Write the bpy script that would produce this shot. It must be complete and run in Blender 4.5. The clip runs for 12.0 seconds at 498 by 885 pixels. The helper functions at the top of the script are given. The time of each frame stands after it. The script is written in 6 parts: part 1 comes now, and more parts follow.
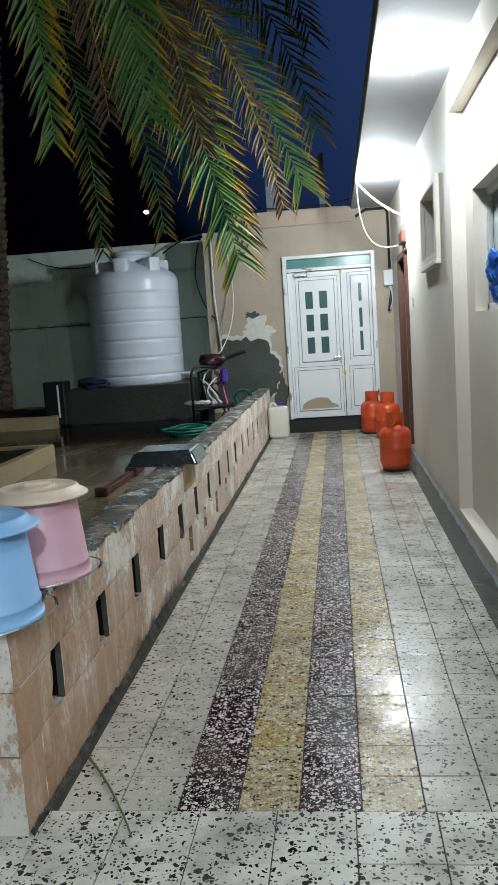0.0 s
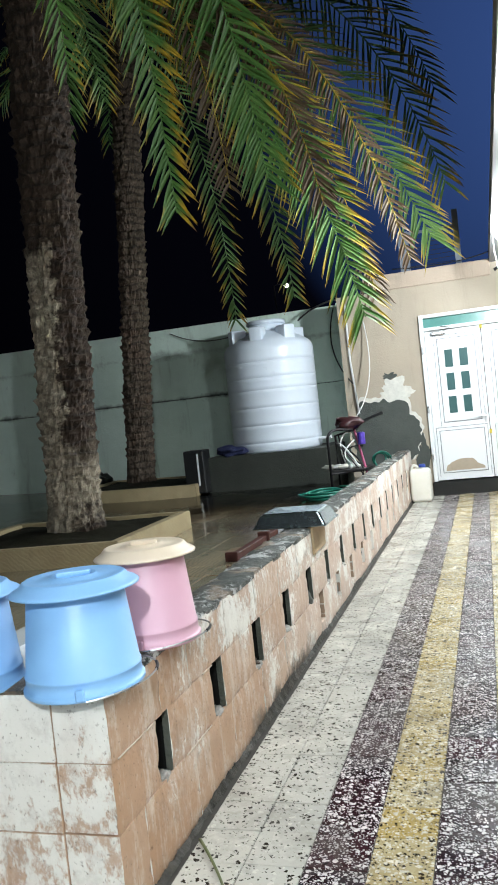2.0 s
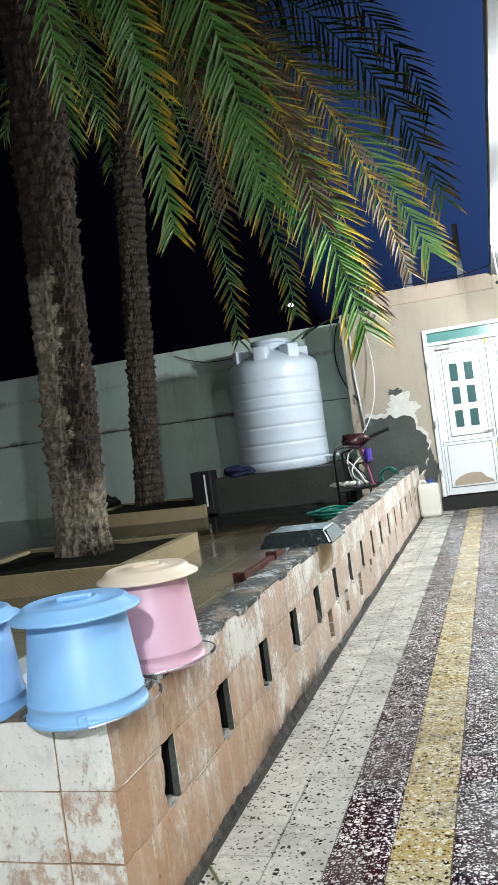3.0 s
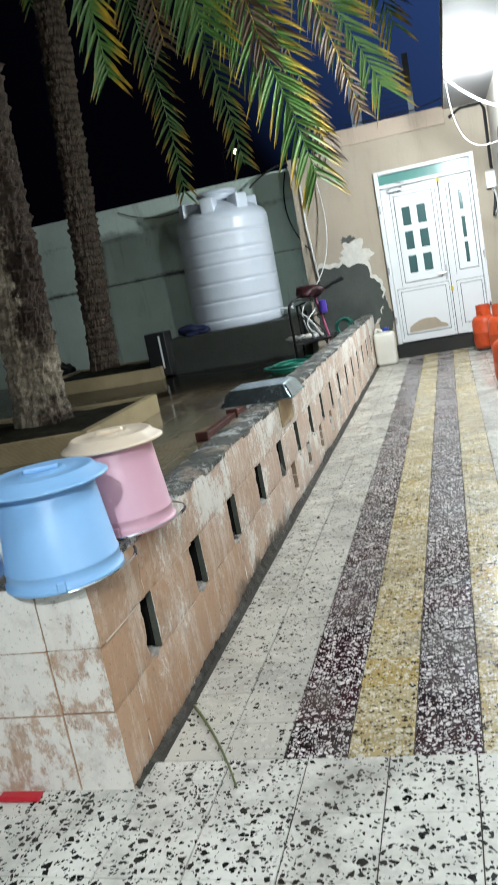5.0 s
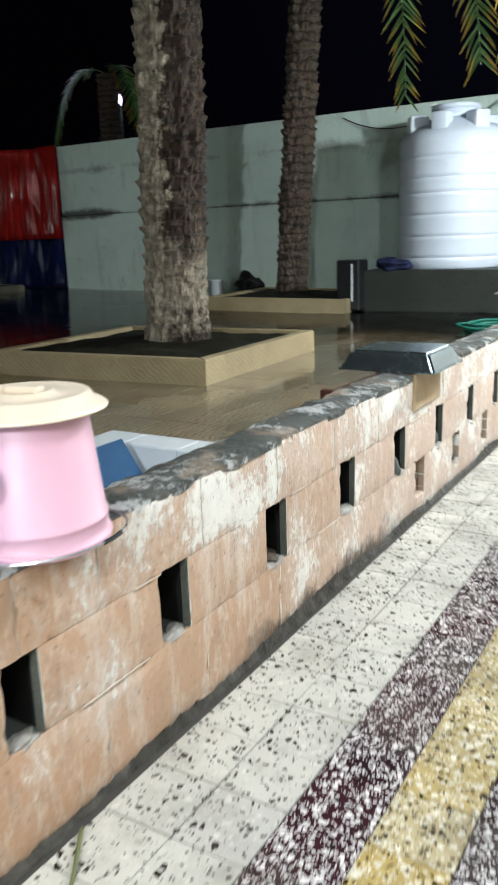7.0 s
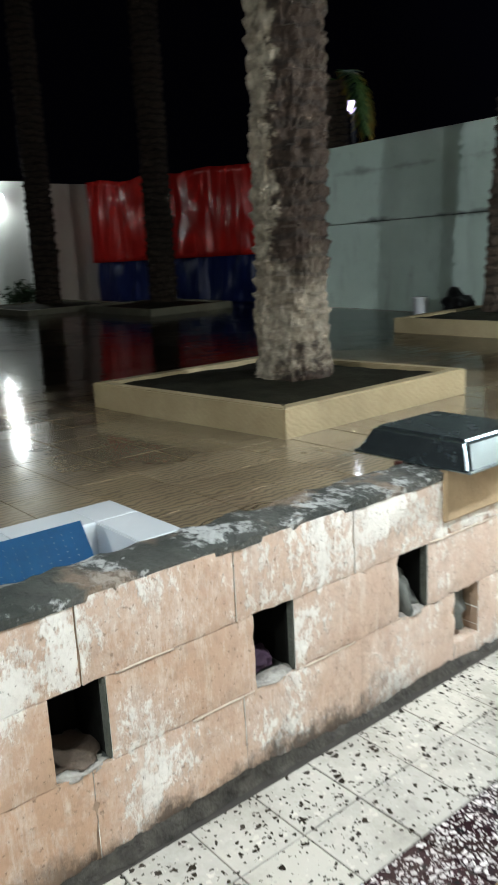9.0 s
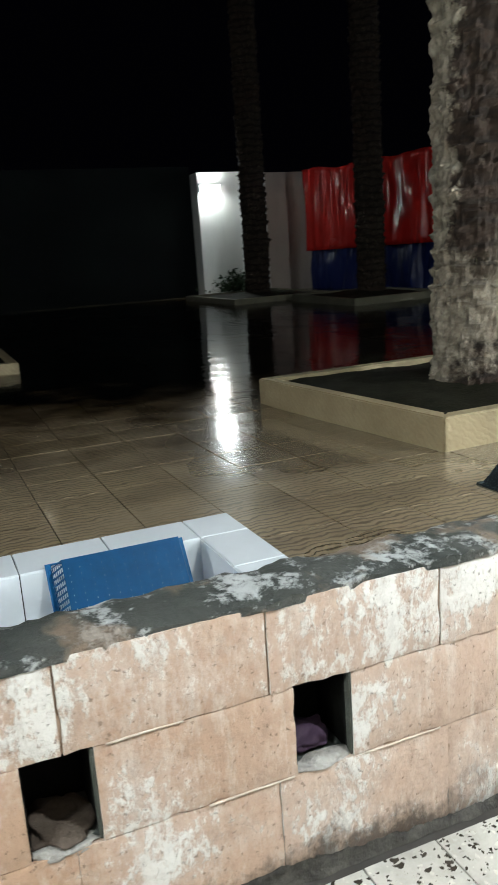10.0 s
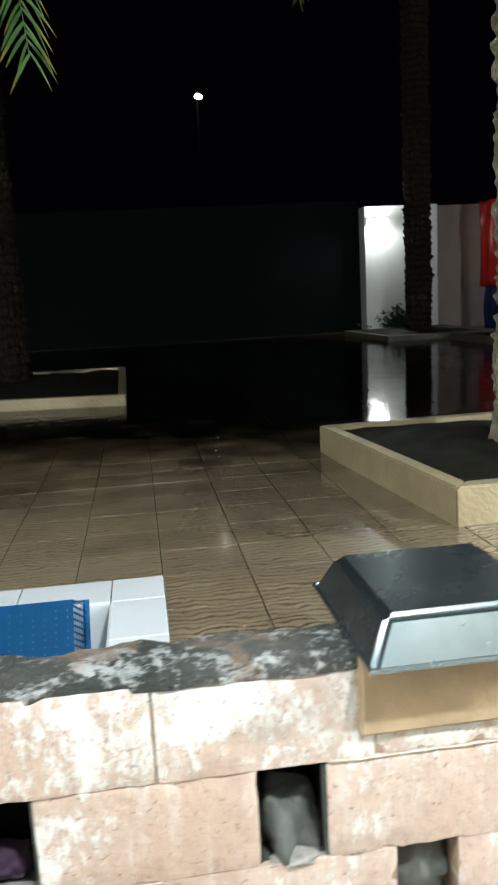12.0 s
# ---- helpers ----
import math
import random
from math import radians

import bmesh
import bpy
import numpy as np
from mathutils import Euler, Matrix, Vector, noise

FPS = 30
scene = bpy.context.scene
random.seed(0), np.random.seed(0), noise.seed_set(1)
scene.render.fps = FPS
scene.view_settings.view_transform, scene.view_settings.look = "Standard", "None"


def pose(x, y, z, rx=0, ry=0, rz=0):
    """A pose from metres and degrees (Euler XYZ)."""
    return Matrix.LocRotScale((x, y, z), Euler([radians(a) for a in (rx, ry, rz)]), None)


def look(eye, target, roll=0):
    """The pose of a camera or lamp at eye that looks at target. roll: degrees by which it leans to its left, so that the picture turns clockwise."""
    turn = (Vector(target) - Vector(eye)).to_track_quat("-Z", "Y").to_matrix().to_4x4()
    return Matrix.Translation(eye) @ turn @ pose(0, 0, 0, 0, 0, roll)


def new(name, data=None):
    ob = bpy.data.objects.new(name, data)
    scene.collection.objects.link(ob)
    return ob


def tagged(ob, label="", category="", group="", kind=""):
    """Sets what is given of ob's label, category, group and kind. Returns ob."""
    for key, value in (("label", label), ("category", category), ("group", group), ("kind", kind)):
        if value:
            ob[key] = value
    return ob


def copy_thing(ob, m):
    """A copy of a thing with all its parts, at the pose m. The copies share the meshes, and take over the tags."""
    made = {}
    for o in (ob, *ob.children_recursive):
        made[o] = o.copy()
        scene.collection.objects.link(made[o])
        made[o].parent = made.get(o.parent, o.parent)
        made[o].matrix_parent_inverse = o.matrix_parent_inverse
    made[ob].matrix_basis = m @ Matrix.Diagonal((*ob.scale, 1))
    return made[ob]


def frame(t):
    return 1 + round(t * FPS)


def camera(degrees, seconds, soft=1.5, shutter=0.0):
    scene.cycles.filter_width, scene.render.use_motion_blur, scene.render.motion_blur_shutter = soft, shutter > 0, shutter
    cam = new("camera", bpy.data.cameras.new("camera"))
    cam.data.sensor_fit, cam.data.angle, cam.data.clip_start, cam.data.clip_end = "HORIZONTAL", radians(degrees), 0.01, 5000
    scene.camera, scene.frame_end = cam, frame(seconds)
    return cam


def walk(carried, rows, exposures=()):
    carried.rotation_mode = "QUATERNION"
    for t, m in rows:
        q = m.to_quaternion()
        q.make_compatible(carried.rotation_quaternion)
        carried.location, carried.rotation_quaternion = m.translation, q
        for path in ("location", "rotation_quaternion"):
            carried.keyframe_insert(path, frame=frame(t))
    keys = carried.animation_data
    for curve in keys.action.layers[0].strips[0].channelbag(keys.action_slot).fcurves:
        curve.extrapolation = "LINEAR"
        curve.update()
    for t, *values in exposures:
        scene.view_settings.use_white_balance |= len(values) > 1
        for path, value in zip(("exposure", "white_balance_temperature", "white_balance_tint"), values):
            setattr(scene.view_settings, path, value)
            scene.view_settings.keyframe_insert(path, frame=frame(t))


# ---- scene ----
cam = camera(34.9, 12.0, soft=1.0, shutter=0.5)
PATH = [
    (0, (1.031, -2.343, 1.517), (0.801, -0.375, 1.247), -3.8),
    (0.5, (1.057, -2.296, 1.505), (0.769, -0.334, 1.248), -4.3),
    (1, (1.114, -2.194, 1.44), (0.704, -0.246, 1.243), -4.8),
    (1.5, (1.138, -2.164, 1.428), (0.622, -0.235, 1.306), -5.4),
    (2, (1.123, -2.15, 1.427), (0.543, -0.237, 1.363), -6.2),
    (2.5, (1.14, -2.129, 1.423), (0.549, -0.219, 1.393), -7.2),
    (3, (1.146, -2.126, 1.417), (0.551, -0.217, 1.406), -7.7),
    (3.5, (1.128, -2.123, 1.42), (0.53, -0.215, 1.396), -7.5),
    (3.7, (1.137, -2.124, 1.429), (0.559, -0.21, 1.387), -7.7),
    (5.3, (1.114, -2.091, 1.42), (0.576, -0.217, 0.976), -11.3),
    (5.5, (1.071, -1.955, 1.343), (0.496, -0.098, 0.871), -9.8),
    (6, (1.137, -1.57, 1.297), (0.487, 0.254, 0.799), -7.0),
    (6.5, (1.171, -1.185, 1.311), (0.386, 0.585, 0.811), -4.6),
    (7, (1.23, -0.806, 1.329), (0.217, 0.845, 0.831), -2.0),
    (7.2, (1.249, -0.62, 1.258), (0.184, 1.014, 0.812), -2.6),
    (9, (1.487, 0.685, 1.379), (-0.029, 1.908, 0.927), -3.0),
    (9.5, (1.408, 0.983, 1.392), (-0.298, 1.927, 0.945), -4.3),
    (10, (1.402, 1.229, 1.383), (-0.4, 1.97, 0.931), -3.9),
    (10.5, (1.464, 1.453, 1.386), (-0.381, 2.071, 0.922), -3.7),
    (11, (1.433, 1.705, 1.356), (-0.431, 2.266, 0.898), -3.5),
    (11.5, (1.381, 1.966, 1.374), (-0.528, 2.382, 0.944), -3.2),
    (12, (1.416, 2.281, 1.387), (-0.536, 2.541, 1.039), -3.1),
]
walk(cam, [(t, look(eye, target, roll)) for t, eye, target, roll in PATH], exposures=[(0, -0.78), (1, -0.62), (2, 0.28), (3.7, 0.13), (5.5, -0.08), (6, 0.22), (6.5, 0.28), (7, 0.60), (9, 0.47), (10, 0.46), (11, 0.47), (11.5, 0.55), (12, 0.80)])

# ---- sky and lamps ----
world = bpy.data.worlds.new("night_sky")
scene.world = world
world.use_nodes = True
wn, wl = world.node_tree.nodes, world.node_tree.links
wn.clear()
w_out, w_bg = wn.new("ShaderNodeOutputWorld"), wn.new("ShaderNodeBackground")
w_co, w_dot, w_ramp = wn.new("ShaderNodeTexCoord"), wn.new("ShaderNodeVectorMath"), wn.new("ShaderNodeValToRGB")
w_dot.operation = "DOT_PRODUCT"
w_dot.inputs[1].default_value = (0.20, 0.915, 0.35)
w_ramp.color_ramp.elements[0].position, w_ramp.color_ramp.elements[0].color = 0.62, (0.0003, 0.0003, 0.0006, 1)
w_ramp.color_ramp.elements.new(0.90).color = (0.0009, 0.0010, 0.0024, 1)
w_ramp.color_ramp.elements[2].position, w_ramp.color_ramp.elements[2].color = 0.99, (0.024, 0.054, 0.170, 1)
w_bg.inputs[1].default_value = 1.0
wl.new(w_co.outputs["Generated"], w_dot.inputs[0])
wl.new(w_dot.outputs["Value"], w_ramp.inputs[0])
wl.new(w_ramp.outputs[0], w_bg.inputs[0])
wl.new(w_bg.outputs[0], w_out.inputs[0])


def bulb(name, place, watts, colour, radius=0.07):
    data = bpy.data.lights.new(name, "POINT")
    data.energy, data.color, data.shadow_soft_size = watts, colour, radius
    ob = new(name, data)
    ob.location = place
    return ob


def panel(name, place, watts, colour, size=0.16):
    data = bpy.data.lights.new(name, "AREA")
    data.shape, data.size, data.energy, data.color = "DISK", size, watts, colour
    ob = new(name, data)
    ob.location = place
    return ob


COOL = (0.865, 0.96, 1.01)
CEIL = 3.22
# x, y, watts thrown down by the face of the fitting, watts spread round by its globe
PORCH = [(1.54, 3.05, 40, 95), (1.56, 6.75, 30, 420), (1.54, -0.75, 12, 44), (1.54, -4.2, 165, 250)]
for px, py, down, spread in PORCH:
    panel("porch_panel", (px, py, CEIL - 0.10), down, COOL)
    bulb("porch_bulb", (px, py, CEIL - 0.15), spread, COOL, 0.055)
bulb("yard_bulb", (-13.83, 7.03, 2.76), 38, (0.9, 1.0, 0.97))

# ---- materials ----


class Mat:
    """A node material with short calls for its pieces."""

    def __init__(self, name, rough=0.6, metal=0.0, spec=0.5):
        self.m = bpy.data.materials.new(name)
        self.m.use_nodes = True
        self.t = self.m.node_tree
        self.b = self.t.nodes["Principled BSDF"]
        self.b.inputs["Roughness"].default_value = rough
        self.b.inputs["Metallic"].default_value = metal
        self.b.inputs["Specular IOR Level"].default_value = spec
        self.pos = self.n("ShaderNodeNewGeometry").outputs["Position"]

    def n(self, kind, **props):
        node = self.t.nodes.new(kind)
        for key, value in props.items():
            setattr(node, key, value)
        return node

    def set(self, socket, value):
        if isinstance(value, bpy.types.NodeSocket):
            self.t.links.new(value, socket)
        elif isinstance(value, tuple) and len(value) == 3 and socket.type == "RGBA":
            socket.default_value = (*value, 1)
        else:
            socket.default_value = value

    def stretch(self, sx, sy, sz):
        v = self.n("ShaderNodeVectorMath", operation="MULTIPLY")
        self.set(v.inputs[0], self.pos)
        v.inputs[1].default_value = (sx, sy, sz)
        return v.outputs[0]

    def noise(self, scale, detail=4, rough=0.6, vec=None, warp=0.0):
        t = self.n("ShaderNodeTexNoise")
        self.set(t.inputs["Vector"], vec or self.pos)
        t.inputs["Scale"].default_value, t.inputs["Detail"].default_value = scale, detail
        t.inputs["Roughness"].default_value, t.inputs["Distortion"].default_value = rough, warp
        return t.outputs["Fac"]

    def voronoi(self, scale, vec=None):
        t = self.n("ShaderNodeTexVoronoi")
        self.set(t.inputs["Vector"], vec or self.pos)
        t.inputs["Scale"].default_value = scale
        return t.outputs["Distance"], t.outputs["Color"]

    def math(self, op, a, b=0.0, clamp=False):
        t = self.n("ShaderNodeMath", operation=op, use_clamp=clamp)
        self.set(t.inputs[0], a)
        self.set(t.inputs[1], b)
        return t.outputs[0]

    def step(self, value, lo, hi):
        t = self.n("ShaderNodeMapRange")
        self.set(t.inputs["Value"], value)
        t.inputs["From Min"].default_value, t.inputs["From Max"].default_value = lo, hi
        return t.outputs[0]

    def mix(self, fac, a, b, mode="MIX"):
        t = self.n("ShaderNodeMix", data_type="RGBA", blend_type=mode)
        self.set(t.inputs[0], fac)
        self.set(t.inputs[6], a)
        self.set(t.inputs[7], b)
        return t.outputs[2]

    def rows(self, pitch):
        """Wandering dark bands between level rows of that pitch; they paint the shade of hollows."""
        t = self.n("ShaderNodeTexWave", wave_type="BANDS", bands_direction="Z")
        self.set(t.inputs["Vector"], self.pos)
        t.inputs["Scale"].default_value, t.inputs["Distortion"].default_value = math.pi / (10 * pitch), 5.0
        t.inputs["Detail"].default_value, t.inputs["Detail Scale"].default_value = 3, 2.2
        return self.step(t.outputs["Fac"], 0.34, 0.08)

    def chance(self):
        """One random number for each piece, be it an object or an island of one."""
        a = self.n("ShaderNodeObjectInfo").outputs["Random"]
        b = self.n("ShaderNodeNewGeometry").outputs["Random Per Island"]
        return self.math("FRACT", self.math("ADD", a, b))

    def colour(self, c):
        self.set(self.b.inputs["Base Color"], c)
        return self

    def rough(self, r):
        self.set(self.b.inputs["Roughness"], r)
        return self

    def bump(self, height, strength=0.4, dist=0.01):
        t = self.n("ShaderNodeBump")
        t.inputs["Strength"].default_value, t.inputs["Distance"].default_value = strength, dist
        self.set(t.inputs["Height"], height)
        self.set(self.b.inputs["Normal"], t.outputs[0])
        return self


def terrazzo(name, base, base2, light, dark, size, n_light, n_dark, gap=0.09, wet=0.10, rough=0.46):
    """Cement tile with angular stone chips: shares of light and dark ones among cells of the given size."""
    m = Mat(name, spec=0.12)
    nz = m.n("ShaderNodeTexNoise")
    m.set(nz.inputs["Vector"], m.pos)
    nz.inputs["Scale"].default_value = 70
    sc = m.n("ShaderNodeVectorMath", operation="SCALE")
    m.set(sc.inputs[0], nz.outputs["Color"])
    sc.inputs["Scale"].default_value = size * 0.55
    wob = m.n("ShaderNodeVectorMath", operation="ADD")
    m.set(wob.inputs[0], m.pos)
    m.set(wob.inputs[1], sc.outputs[0])
    rnd = m.chance()
    ground = m.mix(rnd, base, base2)
    ground = m.mix(m.math("MULTIPLY", m.noise(9, 5), 0.45), ground, tuple(0.6 * v for v in base))
    out, relief = ground, None
    for k, scale in enumerate((1 / size, 1.9 / size)):
        d, c = m.voronoi(scale, wob.outputs[0])
        edge = m.n("ShaderNodeTexVoronoi", feature="DISTANCE_TO_EDGE")
        m.set(edge.inputs["Vector"], wob.outputs[0])
        edge.inputs["Scale"].default_value = scale
        sep = m.n("ShaderNodeSeparateColor")
        m.set(sep.inputs[0], c)
        inset = m.math("ADD", m.math("MULTIPLY", sep.outputs[1], 0.20), gap)
        body = m.step(m.math("SUBTRACT", edge.outputs["Distance"], inset), 0.0, 0.03)
        is_light = m.math("LESS_THAN", sep.outputs[0], n_light)
        is_dark = m.math("GREATER_THAN", sep.outputs[0], 1 - n_dark)
        out = m.mix(m.math("MULTIPLY", body, is_light), out, m.mix(sep.outputs[2], light, tuple(0.62 * v for v in light)))
        out = m.mix(m.math("MULTIPLY", body, is_dark), out, m.mix(sep.outputs[2], dark, tuple(1.7 * v for v in dark)))
        relief = relief or body
    grime = m.step(m.noise(2.2, 7, 0.72), 0.47, 0.72)
    out = m.mix(m.math("MULTIPLY", grime, 0.62), out, (0.10, 0.085, 0.065))
    spots = m.step(m.noise(11, 5, 0.7), 0.66, 0.72)
    out = m.mix(m.math("MULTIPLY", spots, 0.45), out, (0.08, 0.075, 0.06))
    m.colour(out)
    r = m.n("ShaderNodeMapRange")
    m.set(r.inputs["Value"], m.noise(2.3, 5, 0.65))
    r.inputs["From Min"].default_value, r.inputs["From Max"].default_value = 0.38, 0.62
    r.inputs["To Min"].default_value, r.inputs["To Max"].default_value = wet, rough
    m.rough(r.outputs[0])
    m.set(m.b.inputs["Coat Weight"], m.math("MULTIPLY", m.step(m.noise(1.6, 6, 0.65), 0.46, 0.62), 0.55))
    m.b.inputs["Coat Roughness"].default_value, m.b.inputs["Coat IOR"].default_value = 0.10, 1.33
    m.bump(m.math("ADD", m.math("MULTIPLY", relief, 0.12), m.math("ADD", m.noise(28, 5), m.noise(130, 3))), 0.16, 0.006)
    return m.m


def plaster(name, a, b, stain, scale=1.5, bump=0.25, rough=0.75, stained=0.5, drips=True, blotch=0.60, spec=0.5):
    m = Mat(name, rough, 0.0, spec)
    c = m.mix(m.step(m.noise(scale, 7, 0.65), 0.35, 0.68), a, b)
    if drips:
        s = m.step(m.noise(2.4, 6, 0.7, m.stretch(2.2, 2.2, 0.35), 0.6), 0.52, 0.74)
        c = m.mix(m.math("MULTIPLY", s, stained), c, stain)
    s2 = m.step(m.noise(3.0 if blotch < 0.6 else 5.0, 9, 0.75), blotch, blotch + 0.13)
    c = m.mix(m.math("MULTIPLY", s2, stained * 0.7), c, stain)
    c = m.mix(m.math("MULTIPLY", m.noise(60, 3), 0.25), c, tuple(0.7 * v for v in a))
    m.colour(c)
    m.bump(m.math("ADD", m.noise(45, 6), m.math("MULTIPLY", m.noise(9, 5), 1.5)), bump, 0.012)
    return m.m


def plain(name, c, rough=0.5, metal=0.0, wear=0.18, scale=14, bump=0.06, c2=None, spec=0.5):
    m = Mat(name, rough, metal, spec)
    dark = c2 or tuple(0.62 * v for v in c)
    f = m.math("MULTIPLY", m.step(m.noise(scale, 6, 0.7), 0.35, 0.75), wear * 2.2, True)
    m.colour(m.mix(f, c, dark))
    r = m.n("ShaderNodeMapRange")
    m.set(r.inputs["Value"], m.noise(scale * 0.7, 5))
    r.inputs["To Min"].default_value, r.inputs["To Max"].default_value = rough * 0.75, min(1, rough * 1.25)
    m.rough(r.outputs[0])
    m.bump(m.noise(scale * 5, 4), bump, 0.004)
    return m.m


def glow(name, c, strength):
    m = bpy.data.materials.new(name)
    m.use_nodes = True
    b = m.node_tree.nodes["Principled BSDF"]
    b.inputs["Base Color"].default_value = (*c, 1)
    b.inputs["Emission Color"].default_value = (*c, 1)
    b.inputs["Emission Strength"].default_value = strength
    return m


T_WHITE = terrazzo("terrazzo_white_small", (0.56, 0.54, 0.475), (0.48, 0.465, 0.42), (0.63, 0.61, 0.54), (0.020, 0.016, 0.012), 0.021, 0.16, 0.22)
T_SPECK = terrazzo("terrazzo_white_black", (0.76, 0.75, 0.69), (0.70, 0.685, 0.62), (0.78, 0.77, 0.71), (0.006, 0.006, 0.006), 0.024, 0.06, 0.40)
T_DARK = terrazzo("terrazzo_dark_red", (0.018, 0.010, 0.013), (0.058, 0.017, 0.023), (0.78, 0.73, 0.71), (0.012, 0.012, 0.013), 0.019, 0.66, 0.10, 0.09)
T_YELLOW = terrazzo("terrazzo_yellow", (0.46, 0.335, 0.12), (0.49, 0.42, 0.27), (0.76, 0.71, 0.58), (0.022, 0.015, 0.007), 0.022, 0.50, 0.29, 0.085)
CEMENT_WET = plain("wet_cement", (0.075, 0.08, 0.078), 0.22, wear=0.45, scale=6, bump=0.6, c2=(0.014, 0.014, 0.013))
CEMENT = plaster("rough_cement", (0.17, 0.165, 0.15), (0.10, 0.10, 0.092), (0.035, 0.035, 0.03), 4, 0.7, 0.7, 0.7, False)
GROUT_DARK = plain("dark_grout", (0.025, 0.021, 0.017), 0.6, wear=0.3)
GROUT = plain("grout", (0.055, 0.05, 0.044), 0.75, wear=0.3, spec=0.2)
HOUSE = plaster("house_plaster", (0.66, 0.615, 0.55), (0.61, 0.565, 0.50), (0.50, 0.44, 0.37), 1.2, 0.15, 0.8, 0.22)
CEILING = plaster("ceiling_paint", (0.38, 0.38, 0.39), (0.34, 0.34, 0.35), (0.36, 0.36, 0.36), 1.2, 0.1, 0.8, 0.15, False)
END_WALL = plaster("end_wall_plaster", (0.46, 0.395, 0.31), (0.41, 0.35, 0.27), (0.25, 0.20, 0.145), 1.0, 0.25, 0.8, 0.35)
PARAPET = plaster("parapet_plaster", (0.52, 0.42, 0.33), (0.46, 0.37, 0.29), (0.2, 0.16, 0.12), 1.6, 0.3, 0.8, 0.5)


def boundary_plaster():
    """Pale green plaster with black mould in a ragged line along its pour joint and in runs under the top."""
    m = Mat("green_grey_plaster", 0.8)
    c = m.mix(m.step(m.noise(0.9, 7, 0.65), 0.35, 0.68), (0.77, 0.92, 0.83), (0.62, 0.77, 0.67))
    at = m.n("ShaderNodeSeparateXYZ")
    m.set(at.inputs[0], m.pos)
    z = at.outputs[2]
    runs = m.step(m.noise(2.4, 6, 0.7, m.stretch(2.2, 2.2, 0.35), 0.6), 0.54, 0.76)
    c = m.mix(m.math("MULTIPLY", runs, 0.45), c, (0.09, 0.11, 0.09))
    blotch = m.step(m.noise(3.2, 9, 0.75), 0.60, 0.74)
    c = m.mix(m.math("MULTIPLY", blotch, 0.45), c, (0.09, 0.11, 0.09))
    for level, reach, depth in ((1.855, 0.16, 0.92), (2.62, 0.22, 0.55)):
        away = m.math("DIVIDE", m.math("ABSOLUTE", m.math("SUBTRACT", z, level)), reach)
        ragged = m.step(m.math("SUBTRACT", m.math("ADD", m.noise(1.3, 3, 0.5), m.math("MULTIPLY", m.noise(9, 7, 0.75), 0.55)), m.math("MULTIPLY", away, 0.55)), 0.62, 0.86)
        c = m.mix(m.math("MULTIPLY", ragged, depth), c, (0.022, 0.028, 0.022))
    c = m.mix(m.math("MULTIPLY", m.noise(60, 3), 0.22), c, (0.57, 0.64, 0.59))
    m.colour(c)
    m.bump(m.math("ADD", m.noise(45, 6), m.math("MULTIPLY", m.noise(9, 5), 1.5)), 0.35, 0.012)
    return m.m


BACK_WALL = boundary_plaster()
# Albedo near zero: the night shade on the far wall is painted in.
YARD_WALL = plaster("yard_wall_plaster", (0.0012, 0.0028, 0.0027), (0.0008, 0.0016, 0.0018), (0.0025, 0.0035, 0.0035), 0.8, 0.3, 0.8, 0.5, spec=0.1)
WHITE_WALL = plaster("white_wall_plaster", (0.78, 0.79, 0.76), (0.72, 0.73, 0.70), (0.4, 0.4, 0.36), 0.8, 0.2, 0.8, 0.2)
BROWN_WALL = plaster("brown_wall_plaster", (0.42, 0.36, 0.31), (0.35, 0.29, 0.25), (0.2, 0.17, 0.14), 0.8, 0.2, 0.8, 0.4)


